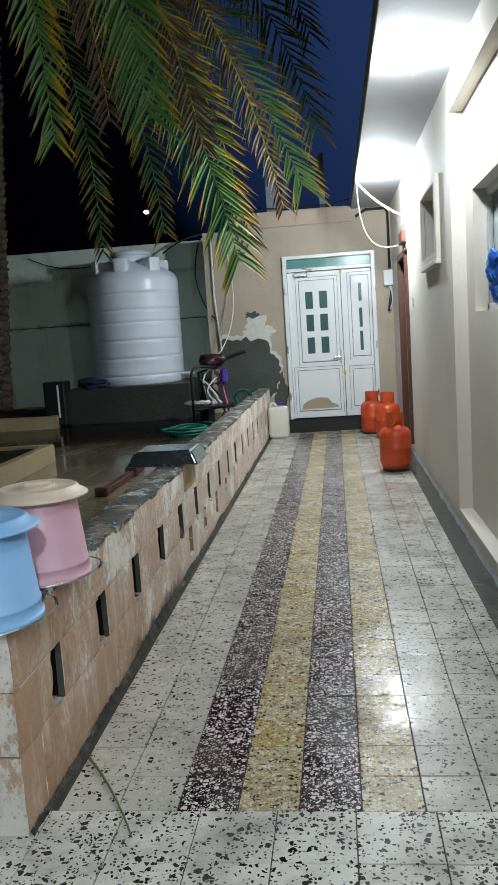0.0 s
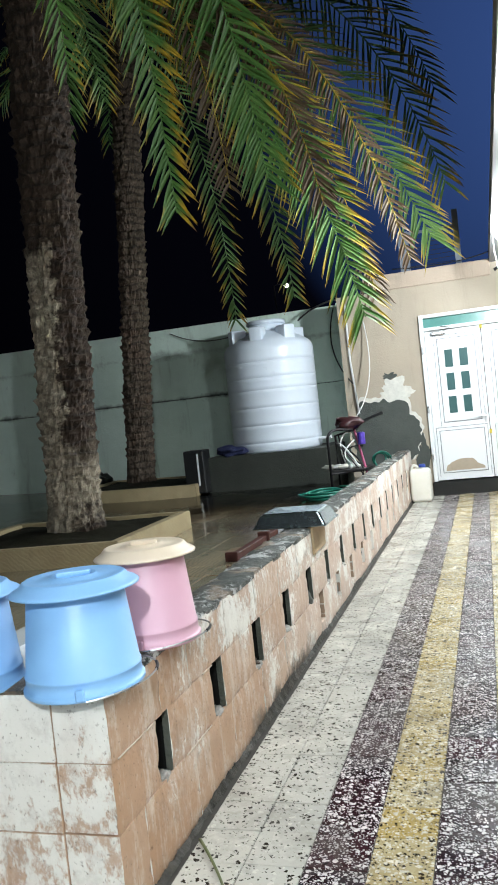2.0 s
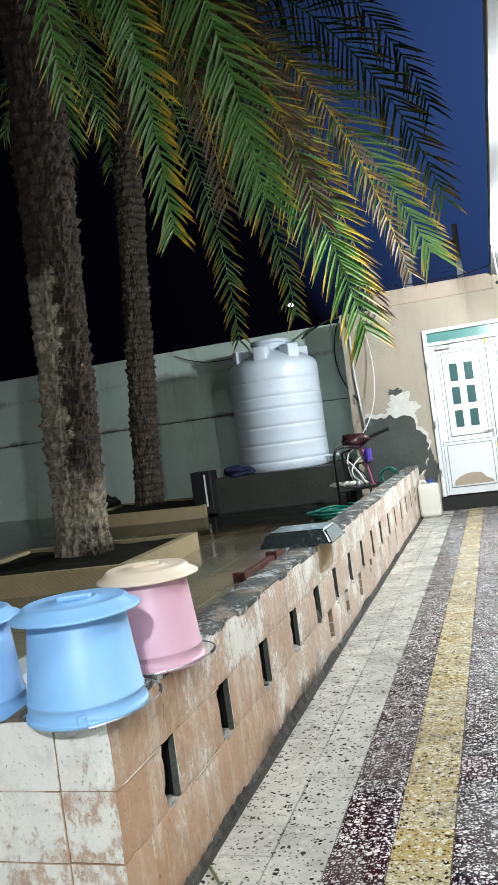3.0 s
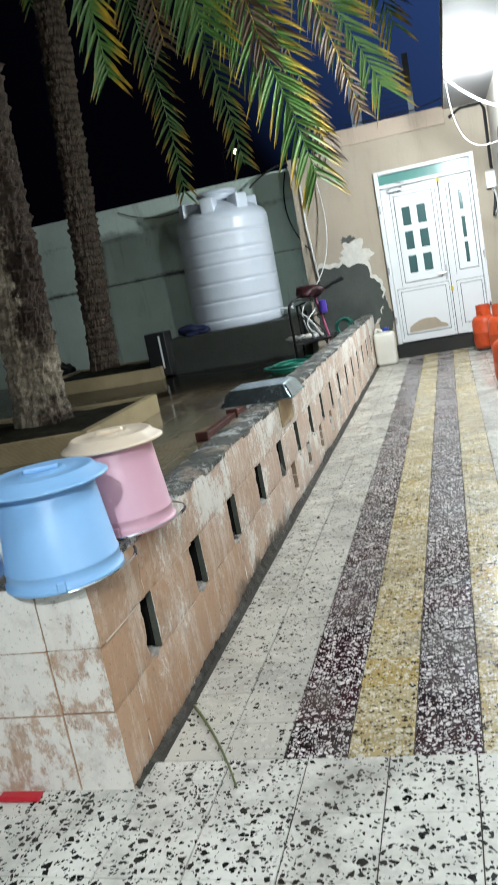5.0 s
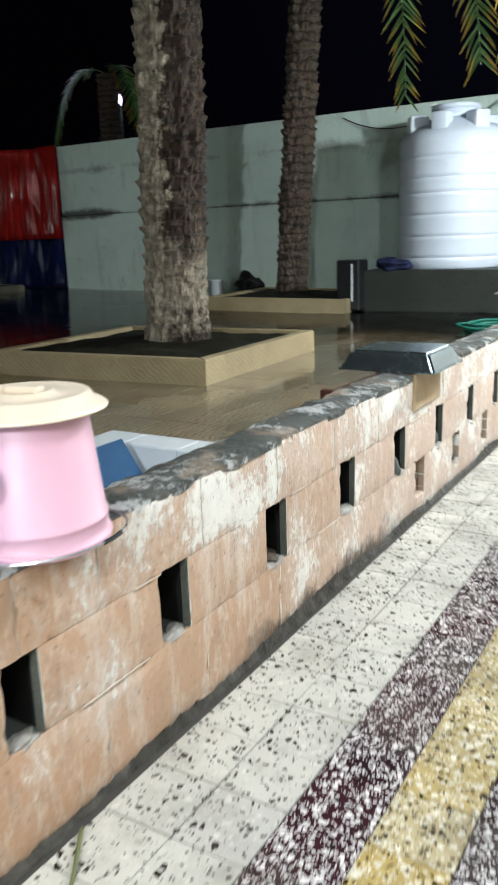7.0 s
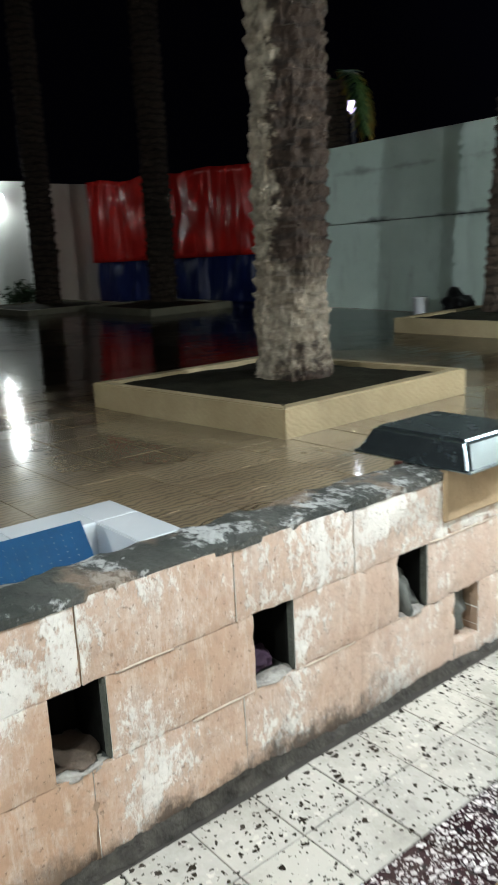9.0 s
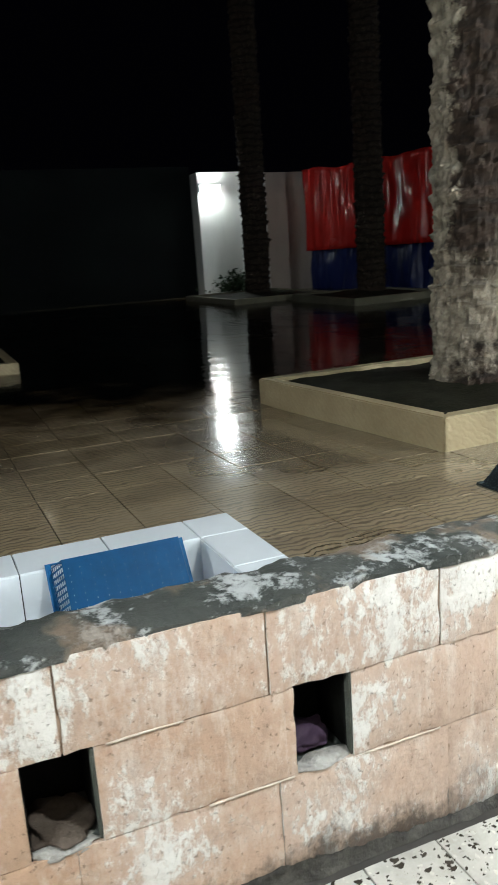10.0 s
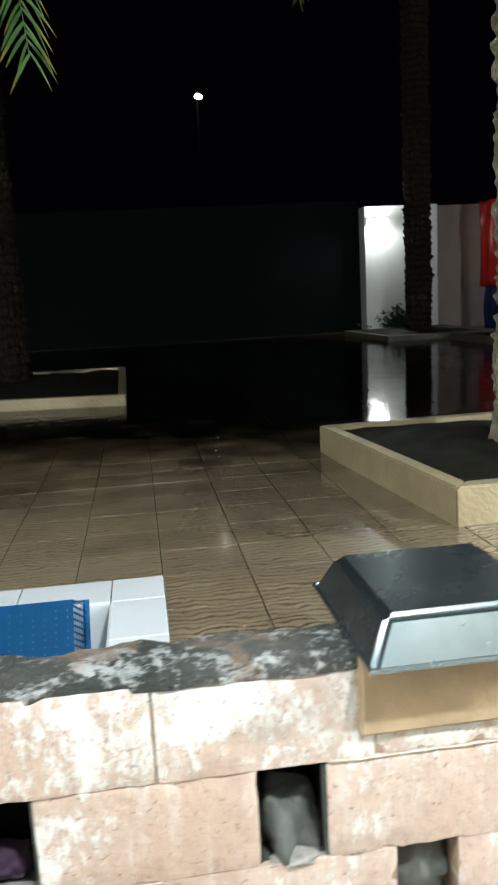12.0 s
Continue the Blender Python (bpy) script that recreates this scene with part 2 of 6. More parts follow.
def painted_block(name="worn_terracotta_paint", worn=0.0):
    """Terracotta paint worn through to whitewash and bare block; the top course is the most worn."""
    m = Mat(name, 0.72)
    c = m.mix(m.step(m.noise(1.6, 5, 0.6), 0.3, 0.7), (0.42, 0.24, 0.133), (0.52, 0.34, 0.225))
    c = m.mix(m.math("MULTIPLY", m.chance(), 0.3), c, (0.53, 0.38, 0.28))
    along = m.n("ShaderNodeSeparateXYZ")
    m.set(along.inputs[0], m.pos)
    # The paint turns paler and pinker along +y.
    paler = m.math("MULTIPLY", m.step(m.math("ADD", along.outputs[1], m.noise(1.3, 4)), 1.5, 3.0), 0.55)
    c = m.mix(paler, c, (0.60, 0.485, 0.41))
    big = m.noise(3.2, 8, 0.62, m.stretch(1, 1, 0.8), 0.3)
    fine = m.noise(38, 6, 0.75, m.stretch(1, 1, 0.6))
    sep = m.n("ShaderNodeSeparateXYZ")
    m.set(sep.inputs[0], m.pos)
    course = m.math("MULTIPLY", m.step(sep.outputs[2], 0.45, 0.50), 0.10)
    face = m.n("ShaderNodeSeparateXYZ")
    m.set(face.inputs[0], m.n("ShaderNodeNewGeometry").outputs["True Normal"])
    # Faces towards -y take more whitewash than the others.
    minus_y_face = m.math("MULTIPLY", m.step(m.math("MULTIPLY", face.outputs[1], -1.0), 0.6, 0.8), 0.27)
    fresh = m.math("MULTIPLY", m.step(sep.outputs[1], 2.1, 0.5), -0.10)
    course = m.math("ADD", m.math("ADD", course, minus_y_face), fresh)
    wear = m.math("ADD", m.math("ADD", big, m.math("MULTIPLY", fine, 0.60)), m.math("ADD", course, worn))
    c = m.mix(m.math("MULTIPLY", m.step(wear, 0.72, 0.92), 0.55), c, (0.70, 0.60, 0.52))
    peel = m.step(wear, 0.855, 0.925)
    c = m.mix(peel, c, (0.80, 0.77, 0.71))
    run = m.step(m.math("ADD", m.noise(6.5, 6, 0.7, m.stretch(1.6, 1.6, 0.22)), m.math("MULTIPLY", fine, 0.3)), 0.67, 0.80)
    c = m.mix(m.math("MULTIPLY", run, 0.45), c, (0.74, 0.68, 0.61))
    rust = m.step(m.noise(4.1, 7, 0.7, m.stretch(1.2, 1.2, 0.5)), 0.60, 0.74)
    c = m.mix(m.math("MULTIPLY", rust, 0.5), c, (0.25, 0.14, 0.08))
    dirt = m.step(m.noise(13, 7, 0.75), 0.50, 0.72)
    c = m.mix(m.math("MULTIPLY", dirt, 0.32), c, (0.20, 0.145, 0.105))
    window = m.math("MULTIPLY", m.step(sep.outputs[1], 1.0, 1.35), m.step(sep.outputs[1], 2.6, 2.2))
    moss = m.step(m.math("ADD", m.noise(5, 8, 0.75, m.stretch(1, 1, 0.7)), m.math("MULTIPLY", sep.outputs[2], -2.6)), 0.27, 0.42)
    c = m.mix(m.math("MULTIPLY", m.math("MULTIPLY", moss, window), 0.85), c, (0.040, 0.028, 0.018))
    pit = m.step(m.noise(70, 4, 0.6), 0.62, 0.68)
    c = m.mix(m.math("MULTIPLY", pit, 0.55), c, (0.16, 0.10, 0.06))
    m.colour(c)
    m.bump(m.math("ADD", m.math("ADD", m.noise(30, 6), m.math("MULTIPLY", peel, 0.7)), m.math("MULTIPLY", pit, -0.8)), 0.5, 0.009)
    return m.m


def cap_cement():
    m = Mat("weathered_cap_cement", 0.45)
    c = m.mix(m.step(m.noise(3, 6, 0.6), 0.35, 0.65), (0.020, 0.028, 0.022), (0.10, 0.10, 0.086))
    grit = m.step(m.noise(55, 6, 0.75), 0.42, 0.66)
    c = m.mix(m.math("MULTIPLY", grit, 0.45), c, (0.035, 0.038, 0.030))
    flake = m.step(m.math("ADD", m.noise(7, 8, 0.74), m.math("MULTIPLY", m.noise(45, 5, 0.7), 0.40)), 0.715, 0.785)
    c = m.mix(m.math("MULTIPLY", flake, 0.9), c, (0.64, 0.65, 0.63))
    tan = m.step(m.noise(4.4, 5, 0.6, m.stretch(1, 1, 1), 0.4), 0.55, 0.63)
    c = m.mix(m.math("MULTIPLY", tan, 0.7), c, (0.34, 0.24, 0.16))
    m.colour(c)
    m.bump(m.math("ADD", m.math("MULTIPLY", m.noise(24, 8, 0.7), 1.6), m.math("MULTIPLY", flake, 0.6)), 0.9, 0.016)
    return m.m


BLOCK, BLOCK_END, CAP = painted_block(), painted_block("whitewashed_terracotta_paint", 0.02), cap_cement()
MORTAR = plaster("block_mortar", (0.40, 0.28, 0.19), (0.34, 0.23, 0.16), (0.08, 0.06, 0.045), 6, 0.6, 0.8, 0.5)


def yard_tile():
    """Beige ribbed tile under a film of water."""
    m = Mat("wet_ribbed_beige_tile", 0.2)
    c = m.mix(m.chance(), (0.33, 0.252, 0.150), (0.39, 0.305, 0.192))
    c = m.mix(m.step(m.noise(1.4, 6, 0.65), 0.45, 0.7), c, (0.21, 0.155, 0.10))
    wave = m.n("ShaderNodeTexWave", wave_type="BANDS", bands_direction="X")
    m.set(wave.inputs["Vector"], m.pos)
    wave.inputs["Scale"].default_value, wave.inputs["Distortion"].default_value = 8.5, 7.0
    wave.inputs["Detail"].default_value, wave.inputs["Detail Scale"].default_value = 2, 1.4
    w = wave.outputs["Fac"]
    ribbed = m.step(m.noise(1.1, 3), 0.34, 0.50)
    c = m.mix(m.math("MULTIPLY", m.math("MULTIPLY", m.step(w, 0.55, 0.95), ribbed), 0.80), c, (0.066, 0.042, 0.022))
    pool = m.step(m.noise(0.4, 5, 0.55), 0.36, 0.62)
    c = m.mix(m.math("MULTIPLY", m.math("SUBTRACT", 1.0, pool), 0.48), c, (0.085, 0.066, 0.043))
    m.colour(c)
    r = m.n("ShaderNodeMapRange")
    m.set(r.inputs["Value"], pool)
    r.inputs["To Min"].default_value, r.inputs["To Max"].default_value = 0.10, 0.40
    m.rough(r.outputs[0])
    m.set(m.b.inputs["Coat Weight"], m.math("SUBTRACT", 1.0, m.math("MULTIPLY", pool, 0.35)))
    m.b.inputs["Coat Roughness"].default_value, m.b.inputs["Coat IOR"].default_value = 0.09, 1.4
    h = m.math("ADD", m.math("MULTIPLY", m.math("MULTIPLY", w, pool), 0.25), m.math("MULTIPLY", m.noise(2.2, 4, 0.6, m.stretch(6, 1.2, 1)), 0.9))
    m.bump(h, 0.28, 0.012)
    return m.m


YARD = yard_tile()
# Darker kerb copy: the dimness of the far planters is in its colour.
KERB_DIM = plaster("dim_kerb_plaster", (0.12, 0.11, 0.075), (0.08, 0.075, 0.055), (0.03, 0.03, 0.022), 5, 0.9, 0.6, 0.5, False, spec=0.2)


def ribbed_kerb():
    """Cream kerb faced with short wavy ribs, darker in the hollows and in random stains."""
    m = Mat("kerb_cream_ribbed", 0.5)
    c = m.mix(m.step(m.noise(4, 6, 0.65), 0.35, 0.68), (0.39, 0.315, 0.185), (0.32, 0.25, 0.14))
    wave = m.n("ShaderNodeTexWave", wave_type="BANDS", bands_direction="DIAGONAL")
    m.set(wave.inputs["Vector"], m.stretch(1, 1, 1.3))
    wave.inputs["Scale"].default_value, wave.inputs["Distortion"].default_value = 11.0, 6.0
    wave.inputs["Detail"].default_value, wave.inputs["Detail Scale"].default_value = 2, 1.6
    w = wave.outputs["Fac"]
    c = m.mix(m.math("MULTIPLY", m.step(w, 0.6, 0.95), 0.30), c, (0.29, 0.225, 0.125))
    c = m.mix(m.math("MULTIPLY", m.step(m.noise(7, 6, 0.7), 0.55, 0.75), 0.35), c, (0.17, 0.13, 0.08))
    m.colour(c)
    m.bump(m.math("ADD", m.math("MULTIPLY", w, -0.7), m.noise(40, 5)), 0.30, 0.006)
    return m.m


KERB = ribbed_kerb()
SOIL = plain("wet_soil", (0.009, 0.009, 0.006), 0.7, wear=0.5, scale=9, bump=1.0, spec=0.08, c2=(0.020, 0.019, 0.012))
PVC_WHITE = plain("white_pvc", (0.80, 0.82, 0.83), 0.3, wear=0.10, scale=3, bump=0.02, c2=(0.70, 0.72, 0.72))
TANK_WHITE = plain("tank_polyethylene", (0.76, 0.84, 0.94), 0.30, wear=0.14, scale=2.5, bump=0.05, c2=(0.66, 0.70, 0.75))
PANE = plain("teal_glass", (0.06, 0.13, 0.13), 0.12, wear=0.1)
STEEL = plain("brushed_steel", (0.62, 0.63, 0.64), 0.28, 1.0, wear=0.3, scale=20, bump=0.05)
TRAY_MAT = plain("galvanised_tray", (0.38, 0.46, 0.48), 0.26, 0.96, wear=0.3, scale=16, bump=0.05)
GAS = plain("gas_cylinder_paint", (0.60, 0.075, 0.016), 0.38, wear=0.3, scale=18, bump=0.08, c2=(0.36, 0.045, 0.012))
BLACK = plain("black_plastic", (0.015, 0.016, 0.017), 0.4, wear=0.3)
IRON = plain("dark_iron", (0.03, 0.028, 0.03), 0.5, 0.3, wear=0.4)
RUST = plain("rust_paint", (0.075, 0.018, 0.012), 0.6, wear=0.5, scale=25, bump=0.3)
BROWN = plain("brown_wood_paint", (0.085, 0.030, 0.018), 0.45, wear=0.35)
ALU = plain("aluminium", (0.70, 0.72, 0.73), 0.35, 0.8, wear=0.15)
BLUE_PL = plain("sky_blue_plastic", (0.26, 0.50, 0.82), 0.42, wear=0.12, scale=5, bump=0.02, c2=(0.17, 0.40, 0.72))
PINK_PL = plain("pink_plastic", (0.67, 0.40, 0.49), 0.42, wear=0.10, scale=5, bump=0.02, c2=(0.58, 0.28, 0.37))
CREAM_PL = plain("cream_plastic", (0.78, 0.66, 0.52), 0.42, wear=0.12, scale=5, bump=0.02, c2=(0.70, 0.53, 0.36))
JUG_PL = plain("milky_plastic", (0.74, 0.73, 0.66), 0.4, wear=0.2, scale=6, bump=0.03, c2=(0.62, 0.58, 0.48))
CAP_BLUE = plain("blue_cap_plastic", (0.02, 0.05, 0.30), 0.35)
CRATE = plain("blue_crate_plastic", (0.006, 0.115, 0.29), 0.45, wear=0.3, scale=20, spec=0.15)
POOL = plain("white_glazed_tile", (0.78, 0.82, 0.84), 0.14, wear=0.12, scale=6, bump=0.02, c2=(0.62, 0.66, 0.66))
HOSE = plain("green_hose", (0.01, 0.17, 0.12), 0.4, wear=0.3)
CABLE = plain("white_cable", (0.72, 0.72, 0.70), 0.5)
TARP_RED = plain("red_tarpaulin", (0.55, 0.018, 0.014), 0.25, wear=0.3, scale=3, bump=0.2)
TARP_BLUE = plain("blue_tarpaulin", (0.008, 0.018, 0.10), 0.3, wear=0.3, scale=3, bump=0.2)
BAG_BLUE = plain("blue_plastic_bag", (0.03, 0.16, 0.60), 0.3, wear=0.3, scale=20, bump=0.3)
CLOTH = plain("dark_blue_cloth", (0.012, 0.018, 0.07), 0.85, wear=0.4, scale=20, bump=0.5)
PURPLE = plain("purple_cloth", (0.055, 0.026, 0.055), 0.85, wear=0.4, scale=20, bump=0.5)
RUBBLE = plain("grey_rubble", (0.115, 0.12, 0.108), 0.85, wear=0.4, scale=14, bump=0.6)
EARTH = plain("damp_earth", (0.10, 0.072, 0.052), 0.8, wear=0.5, scale=18, bump=0.8)
LAMP_GLOW = glow("lamp_glass", (0.95, 0.98, 1.0), 14.0)
FAR_GLOW = glow("street_lamp_glass", (1.0, 0.93, 0.80), 5.0)
YELLOW_TAPE = plain("yellow_tape", (0.65, 0.52, 0.04), 0.5)
RED_PL = plain("red_plastic", (0.50, 0.015, 0.03), 0.4)


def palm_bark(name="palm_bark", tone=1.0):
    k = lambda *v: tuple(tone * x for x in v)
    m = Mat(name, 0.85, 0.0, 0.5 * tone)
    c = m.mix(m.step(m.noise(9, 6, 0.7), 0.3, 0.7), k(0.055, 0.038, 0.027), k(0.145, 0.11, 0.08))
    c = m.mix(m.step(m.noise(30, 5, 0.7, m.stretch(1, 1, 0.4)), 0.5, 0.75), c, k(0.07, 0.05, 0.035))
    c = m.mix(m.math("MULTIPLY", m.step(m.noise(3, 5), 0.5, 0.7), 0.5), c, k(0.12, 0.07, 0.045))
    c = m.mix(m.math("MULTIPLY", m.rows(0.115), 0.6), c, k(0.012, 0.008, 0.005))
    m.colour(c)
    m.bump(m.noise(60, 7, 0.7, m.stretch(1, 1, 0.35)), 0.8, 0.02)
    return m.m


def palm_leaf(name="palm_leaf", shade_mix=0.0):
    """Green blade that turns yellow and brown towards its tip; the share differs from blade to blade. The second
    argument dulls the colour in place of weaker light.
    """
    m = Mat(name, 0.46 + 0.3 * shade_mix)
    uv = m.n("ShaderNodeUVMap").outputs[0]
    sep = m.n("ShaderNodeSeparateXYZ")
    m.set(sep.inputs[0], uv)
    along, dry = sep.outputs[1], sep.outputs[0]
    rnd = m.n("ShaderNodeNewGeometry").outputs["Random Per Island"]
    c = m.mix(rnd, (0.070, 0.185, 0.036), (0.150, 0.285, 0.066))
    c = m.mix(m.math("MULTIPLY", m.noise(40, 3), 0.4), c, (0.03, 0.07, 0.02))
    age = m.math("ADD", along, m.math("ADD", m.math("MULTIPLY", rnd, 0.35), m.math("MULTIPLY", dry, 0.9)))
    c = m.mix(m.step(age, 1.0, 1.35), c, (0.48, 0.31, 0.025))
    c = m.mix(m.step(age, 1.45, 1.75), c, (0.13, 0.075, 0.04))
    m.colour(m.mix(shade_mix, c, (0.022, 0.028, 0.018)))
    return m.m


def two_tone_bark():
    """Pale weathered leaf bases; dark brown on one flank, near the top and low down."""
    m = Mat("two_tone_palm_bark", 0.85)
    pale = m.mix(m.step(m.noise(9, 6, 0.7), 0.3, 0.7), (0.17, 0.13, 0.088), (0.42, 0.37, 0.285))
    pale = m.mix(m.step(m.noise(30, 5, 0.7, m.stretch(1, 1, 0.4)), 0.52, 0.75), pale, (0.09, 0.07, 0.05))
    dark_brown = m.mix(m.noise(24, 6, 0.7, m.stretch(1, 1, 0.3)), (0.016, 0.009, 0.005), (0.060, 0.035, 0.021))
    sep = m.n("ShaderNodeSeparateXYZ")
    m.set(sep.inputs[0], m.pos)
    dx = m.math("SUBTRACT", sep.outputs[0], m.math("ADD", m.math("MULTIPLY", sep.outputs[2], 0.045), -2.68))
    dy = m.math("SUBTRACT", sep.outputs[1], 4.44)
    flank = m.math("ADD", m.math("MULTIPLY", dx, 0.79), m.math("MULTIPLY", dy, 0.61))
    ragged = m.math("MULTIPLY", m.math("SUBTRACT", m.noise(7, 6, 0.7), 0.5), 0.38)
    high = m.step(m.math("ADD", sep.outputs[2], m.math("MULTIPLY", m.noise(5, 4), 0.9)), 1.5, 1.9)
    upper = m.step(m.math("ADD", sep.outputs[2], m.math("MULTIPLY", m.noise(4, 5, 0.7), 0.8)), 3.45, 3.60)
    darker = m.step(m.math("ADD", sep.outputs[2], m.math("MULTIPLY", m.noise(7, 6, 0.75), 1.1)), 1.36, 1.16)
    darker = m.math("MULTIPLY", darker, m.step(m.math("ADD", flank, ragged), -0.09, -0.03))
    dark_share = m.math("MAXIMUM", m.math("MULTIPLY", m.step(m.math("ADD", flank, ragged), -0.085, -0.055), high), m.math("MAXIMUM", upper, darker))
    c = m.mix(dark_share, pale, dark_brown)
    c = m.mix(m.math("MULTIPLY", m.rows(0.115), m.math("ADD", 0.22, m.math("MULTIPLY", dark_share, 0.40))), c, (0.012, 0.008, 0.005))
    m.colour(c)
    m.bump(m.noise(60, 7, 0.7, m.stretch(1, 1, 0.35)), 0.8, 0.02)
    return m.m


# Second bark is a blackened copy: far palms' missing light is in its colour.
BARK, BARK_UNLIT, BARK_PALE = palm_bark(), palm_bark("unlit_palm_bark", 0.22), two_tone_bark()
# The dull leaf copy puts the weaker light on some fronds into colour.
LEAF, LEAF_DIM = palm_leaf(), palm_leaf("dim_palm_leaf", 0.32)
RACHIS = plain("palm_rachis", (0.12, 0.14, 0.05), 0.5)

# ---- helpers for meshes ----
BASE = {}


def thing(name, base, label, category, group="", kind=""):
    ob = new(name)
    ob.empty_display_size = 0.1
    ob.location = base
    BASE[ob.name] = Vector(base)
    return tagged(ob, label, category, group, kind)


def mesh_of(bm, name, material, smooth=None):
    me = bpy.data.meshes.new(name)
    if smooth:
        for f in bm.faces:
            f.smooth = True
        for e in bm.edges:
            if len(e.link_faces) == 2 and e.calc_face_angle() > radians(smooth):
                e.smooth = False
    bm.to_mesh(me)
    bm.free()
    me.materials.append(material)
    return me


def part(name, bm, material, parent, label="", smooth=None):
    """One mesh, modelled in world places, under a thing or a part."""
    ob = new(name, bm if isinstance(bm, bpy.types.Mesh) else mesh_of(bm, name, material, smooth))
    ob.parent = parent
    if parent.name in BASE:
        ob.matrix_parent_inverse = Matrix.Translation(-BASE[parent.name])
    return tagged(ob, label)


def solid(name, bm, material, label="", category="", kind="structure", smooth=None, group=""):
    return tagged(new(name, mesh_of(bm, name, material, smooth)), label, category, group, kind)


def box(bm, x0, x1, y0, y1, z0, z1, bev=0.0, seg=1):
    vs = [bm.verts.new((x, y, z)) for x in (x0, x1) for y in (y0, y1) for z in (z0, z1)]
    fs = [bm.faces.new([vs[i] for i in q]) for q in ((0, 1, 3, 2), (4, 6, 7, 5), (0, 4, 5, 1), (2, 3, 7, 6), (0, 2, 6, 4), (1, 5, 7, 3))]
    if bev:
        edges = {e for f in fs for e in f.edges}
        bmesh.ops.bevel(bm, geom=list(edges), offset=bev, segments=seg, affect="EDGES", profile=0.5)
    return bm


def boxed(*dims, bev=0.0, seg=1):
    return box(bmesh.new(), *dims, bev=bev, seg=seg)


def lathe(bm, profile, n=32, at=(0, 0, 0), wob=0.0):
    rows = []
    for r, z in profile:
        row = []
        for i in range(n):
            a = 2 * math.pi * i / n
            k = r * (1 + wob * noise.noise((math.cos(a) * 2, math.sin(a) * 2, z * 3)))
            row.append(bm.verts.new((at[0] + k * math.cos(a), at[1] + k * math.sin(a), at[2] + z)))
        rows.append(row)
    for a, b in zip(rows, rows[1:]):
        for i in range(n):
            bm.faces.new((a[i], a[(i + 1) % n], b[(i + 1) % n], b[i]))
    bm.faces.new(rows[0][::-1])
    bm.faces.new(rows[-1])
    return bm


def tube(bm, pts, r, n=8, taper=1.0):
    pts = [Vector(p) for p in pts]
    rows, count = [], len(pts)
    for k, p in enumerate(pts):
        d = (pts[min(k + 1, count - 1)] - pts[max(k - 1, 0)]).normalized()
        side = d.cross(Vector((0, 0, 1)))
        side = side.normalized() if side.length > 0.05 else d.cross(Vector((1, 0, 0))).normalized()
        up = side.cross(d)
        rr = r * (1 + (taper - 1) * k / max(1, count - 1))
        rows.append([bm.verts.new(p + rr * (math.cos(2 * math.pi * i / n) * side + math.sin(2 * math.pi * i / n) * up)) for i in range(n)])
    for a, b in zip(rows, rows[1:]):
        for i in range(n):
            bm.faces.new((a[i], a[(i + 1) % n], b[(i + 1) % n], b[i]))
    bm.faces.new(rows[0][::-1])
    bm.faces.new(rows[-1])
    return bm


def tubed(pts, r, n=8, taper=1.0):
    return tube(bmesh.new(), pts, r, n, taper)


def bezier(p0, p1, p2, n=12):
    p0, p1, p2 = Vector(p0), Vector(p1), Vector(p2)
    return [(1 - t) ** 2 * p0 + 2 * t * (1 - t) * p1 + t * t * p2 for t in (i / n for i in range(n + 1))]


def holed(bm, x0, x1, ys, zs, holes):
    """A wall of thickness x0..x1 over ys and zs with rectangular holes (y0, y1, z0, z1)."""
    cy = sorted({*ys, *(h[0] for h in holes), *(h[1] for h in holes)})
    cz = sorted({*zs, *(h[2] for h in holes), *(h[3] for h in holes)})
    for a, b in zip(cy, cy[1:]):
        for c, d in zip(cz, cz[1:]):
            if not any(h[0] <= a and b <= h[1] and h[2] <= c and d <= h[3] for h in holes):
                box(bm, x0, x1, a, b, c, d)
    return bm


def blob(bm, centre, size, seed=0, sub=3, amp=0.25):
    out = bmesh.ops.create_icosphere(bm, subdivisions=sub, radius=1)
    for v in out["verts"]:
        k = 1 + amp * noise.noise(v.co * 1.7 + Vector((seed * 7.3, seed, 0)))
        v.co = Vector((v.co.x * size[0] * k, v.co.y * size[1] * k, v.co.z * size[2] * k)) + Vector(centre)
    return bm


def flake(centre, ru, rv, axis, seed, thick=0.004, n=40, rough=0.35, floor=-9.0):
    """A thin chip or coat with a ragged outline, on a wall that faces -y (axis 'y') or +x (axis 'x')."""
    bm = bmesh.new()
    ring, back = [], []
    for i in range(n):
        a = 2 * math.pi * i / n
        k = 1 + rough * noise.noise((math.cos(a) * 1.5 + seed, math.sin(a) * 1.5, seed)) + 0.4 * rough * noise.noise((math.cos(a) * 6, math.sin(a) * 6 + seed, 2))
        u, v = ru * k * math.cos(a), max(floor + 0.0005 * i, rv * k * math.sin(a))
        c = Vector(centre)
        p = c + (Vector((u, 0, v)) if axis == "y" else Vector((0, u, v)))
        off = Vector((0, -thick, 0)) if axis == "y" else Vector((thick, 0, 0))
        ring.append(bm.verts.new(p + off))
        back.append(bm.verts.new(p - off))
    bm.faces.new(ring)
    bm.faces.new(back[::-1])
    for i in range(n):
        j = (i + 1) % n
        bm.faces.new((ring[i], back[i], back[j], ring[j]))
    bmesh.ops.recalc_face_normals(bm, faces=bm.faces)
    return bm


def crumple(bm, amp):
    for v in bm.verts:
        v.co += amp * Vector(noise.noise_vector(v.co * 19)) + 0.5 * amp * Vector(noise.noise_vector(v.co * 43))
    return bm


# ---- large structure ----
YARD_Z = 0.36        # raised courtyard
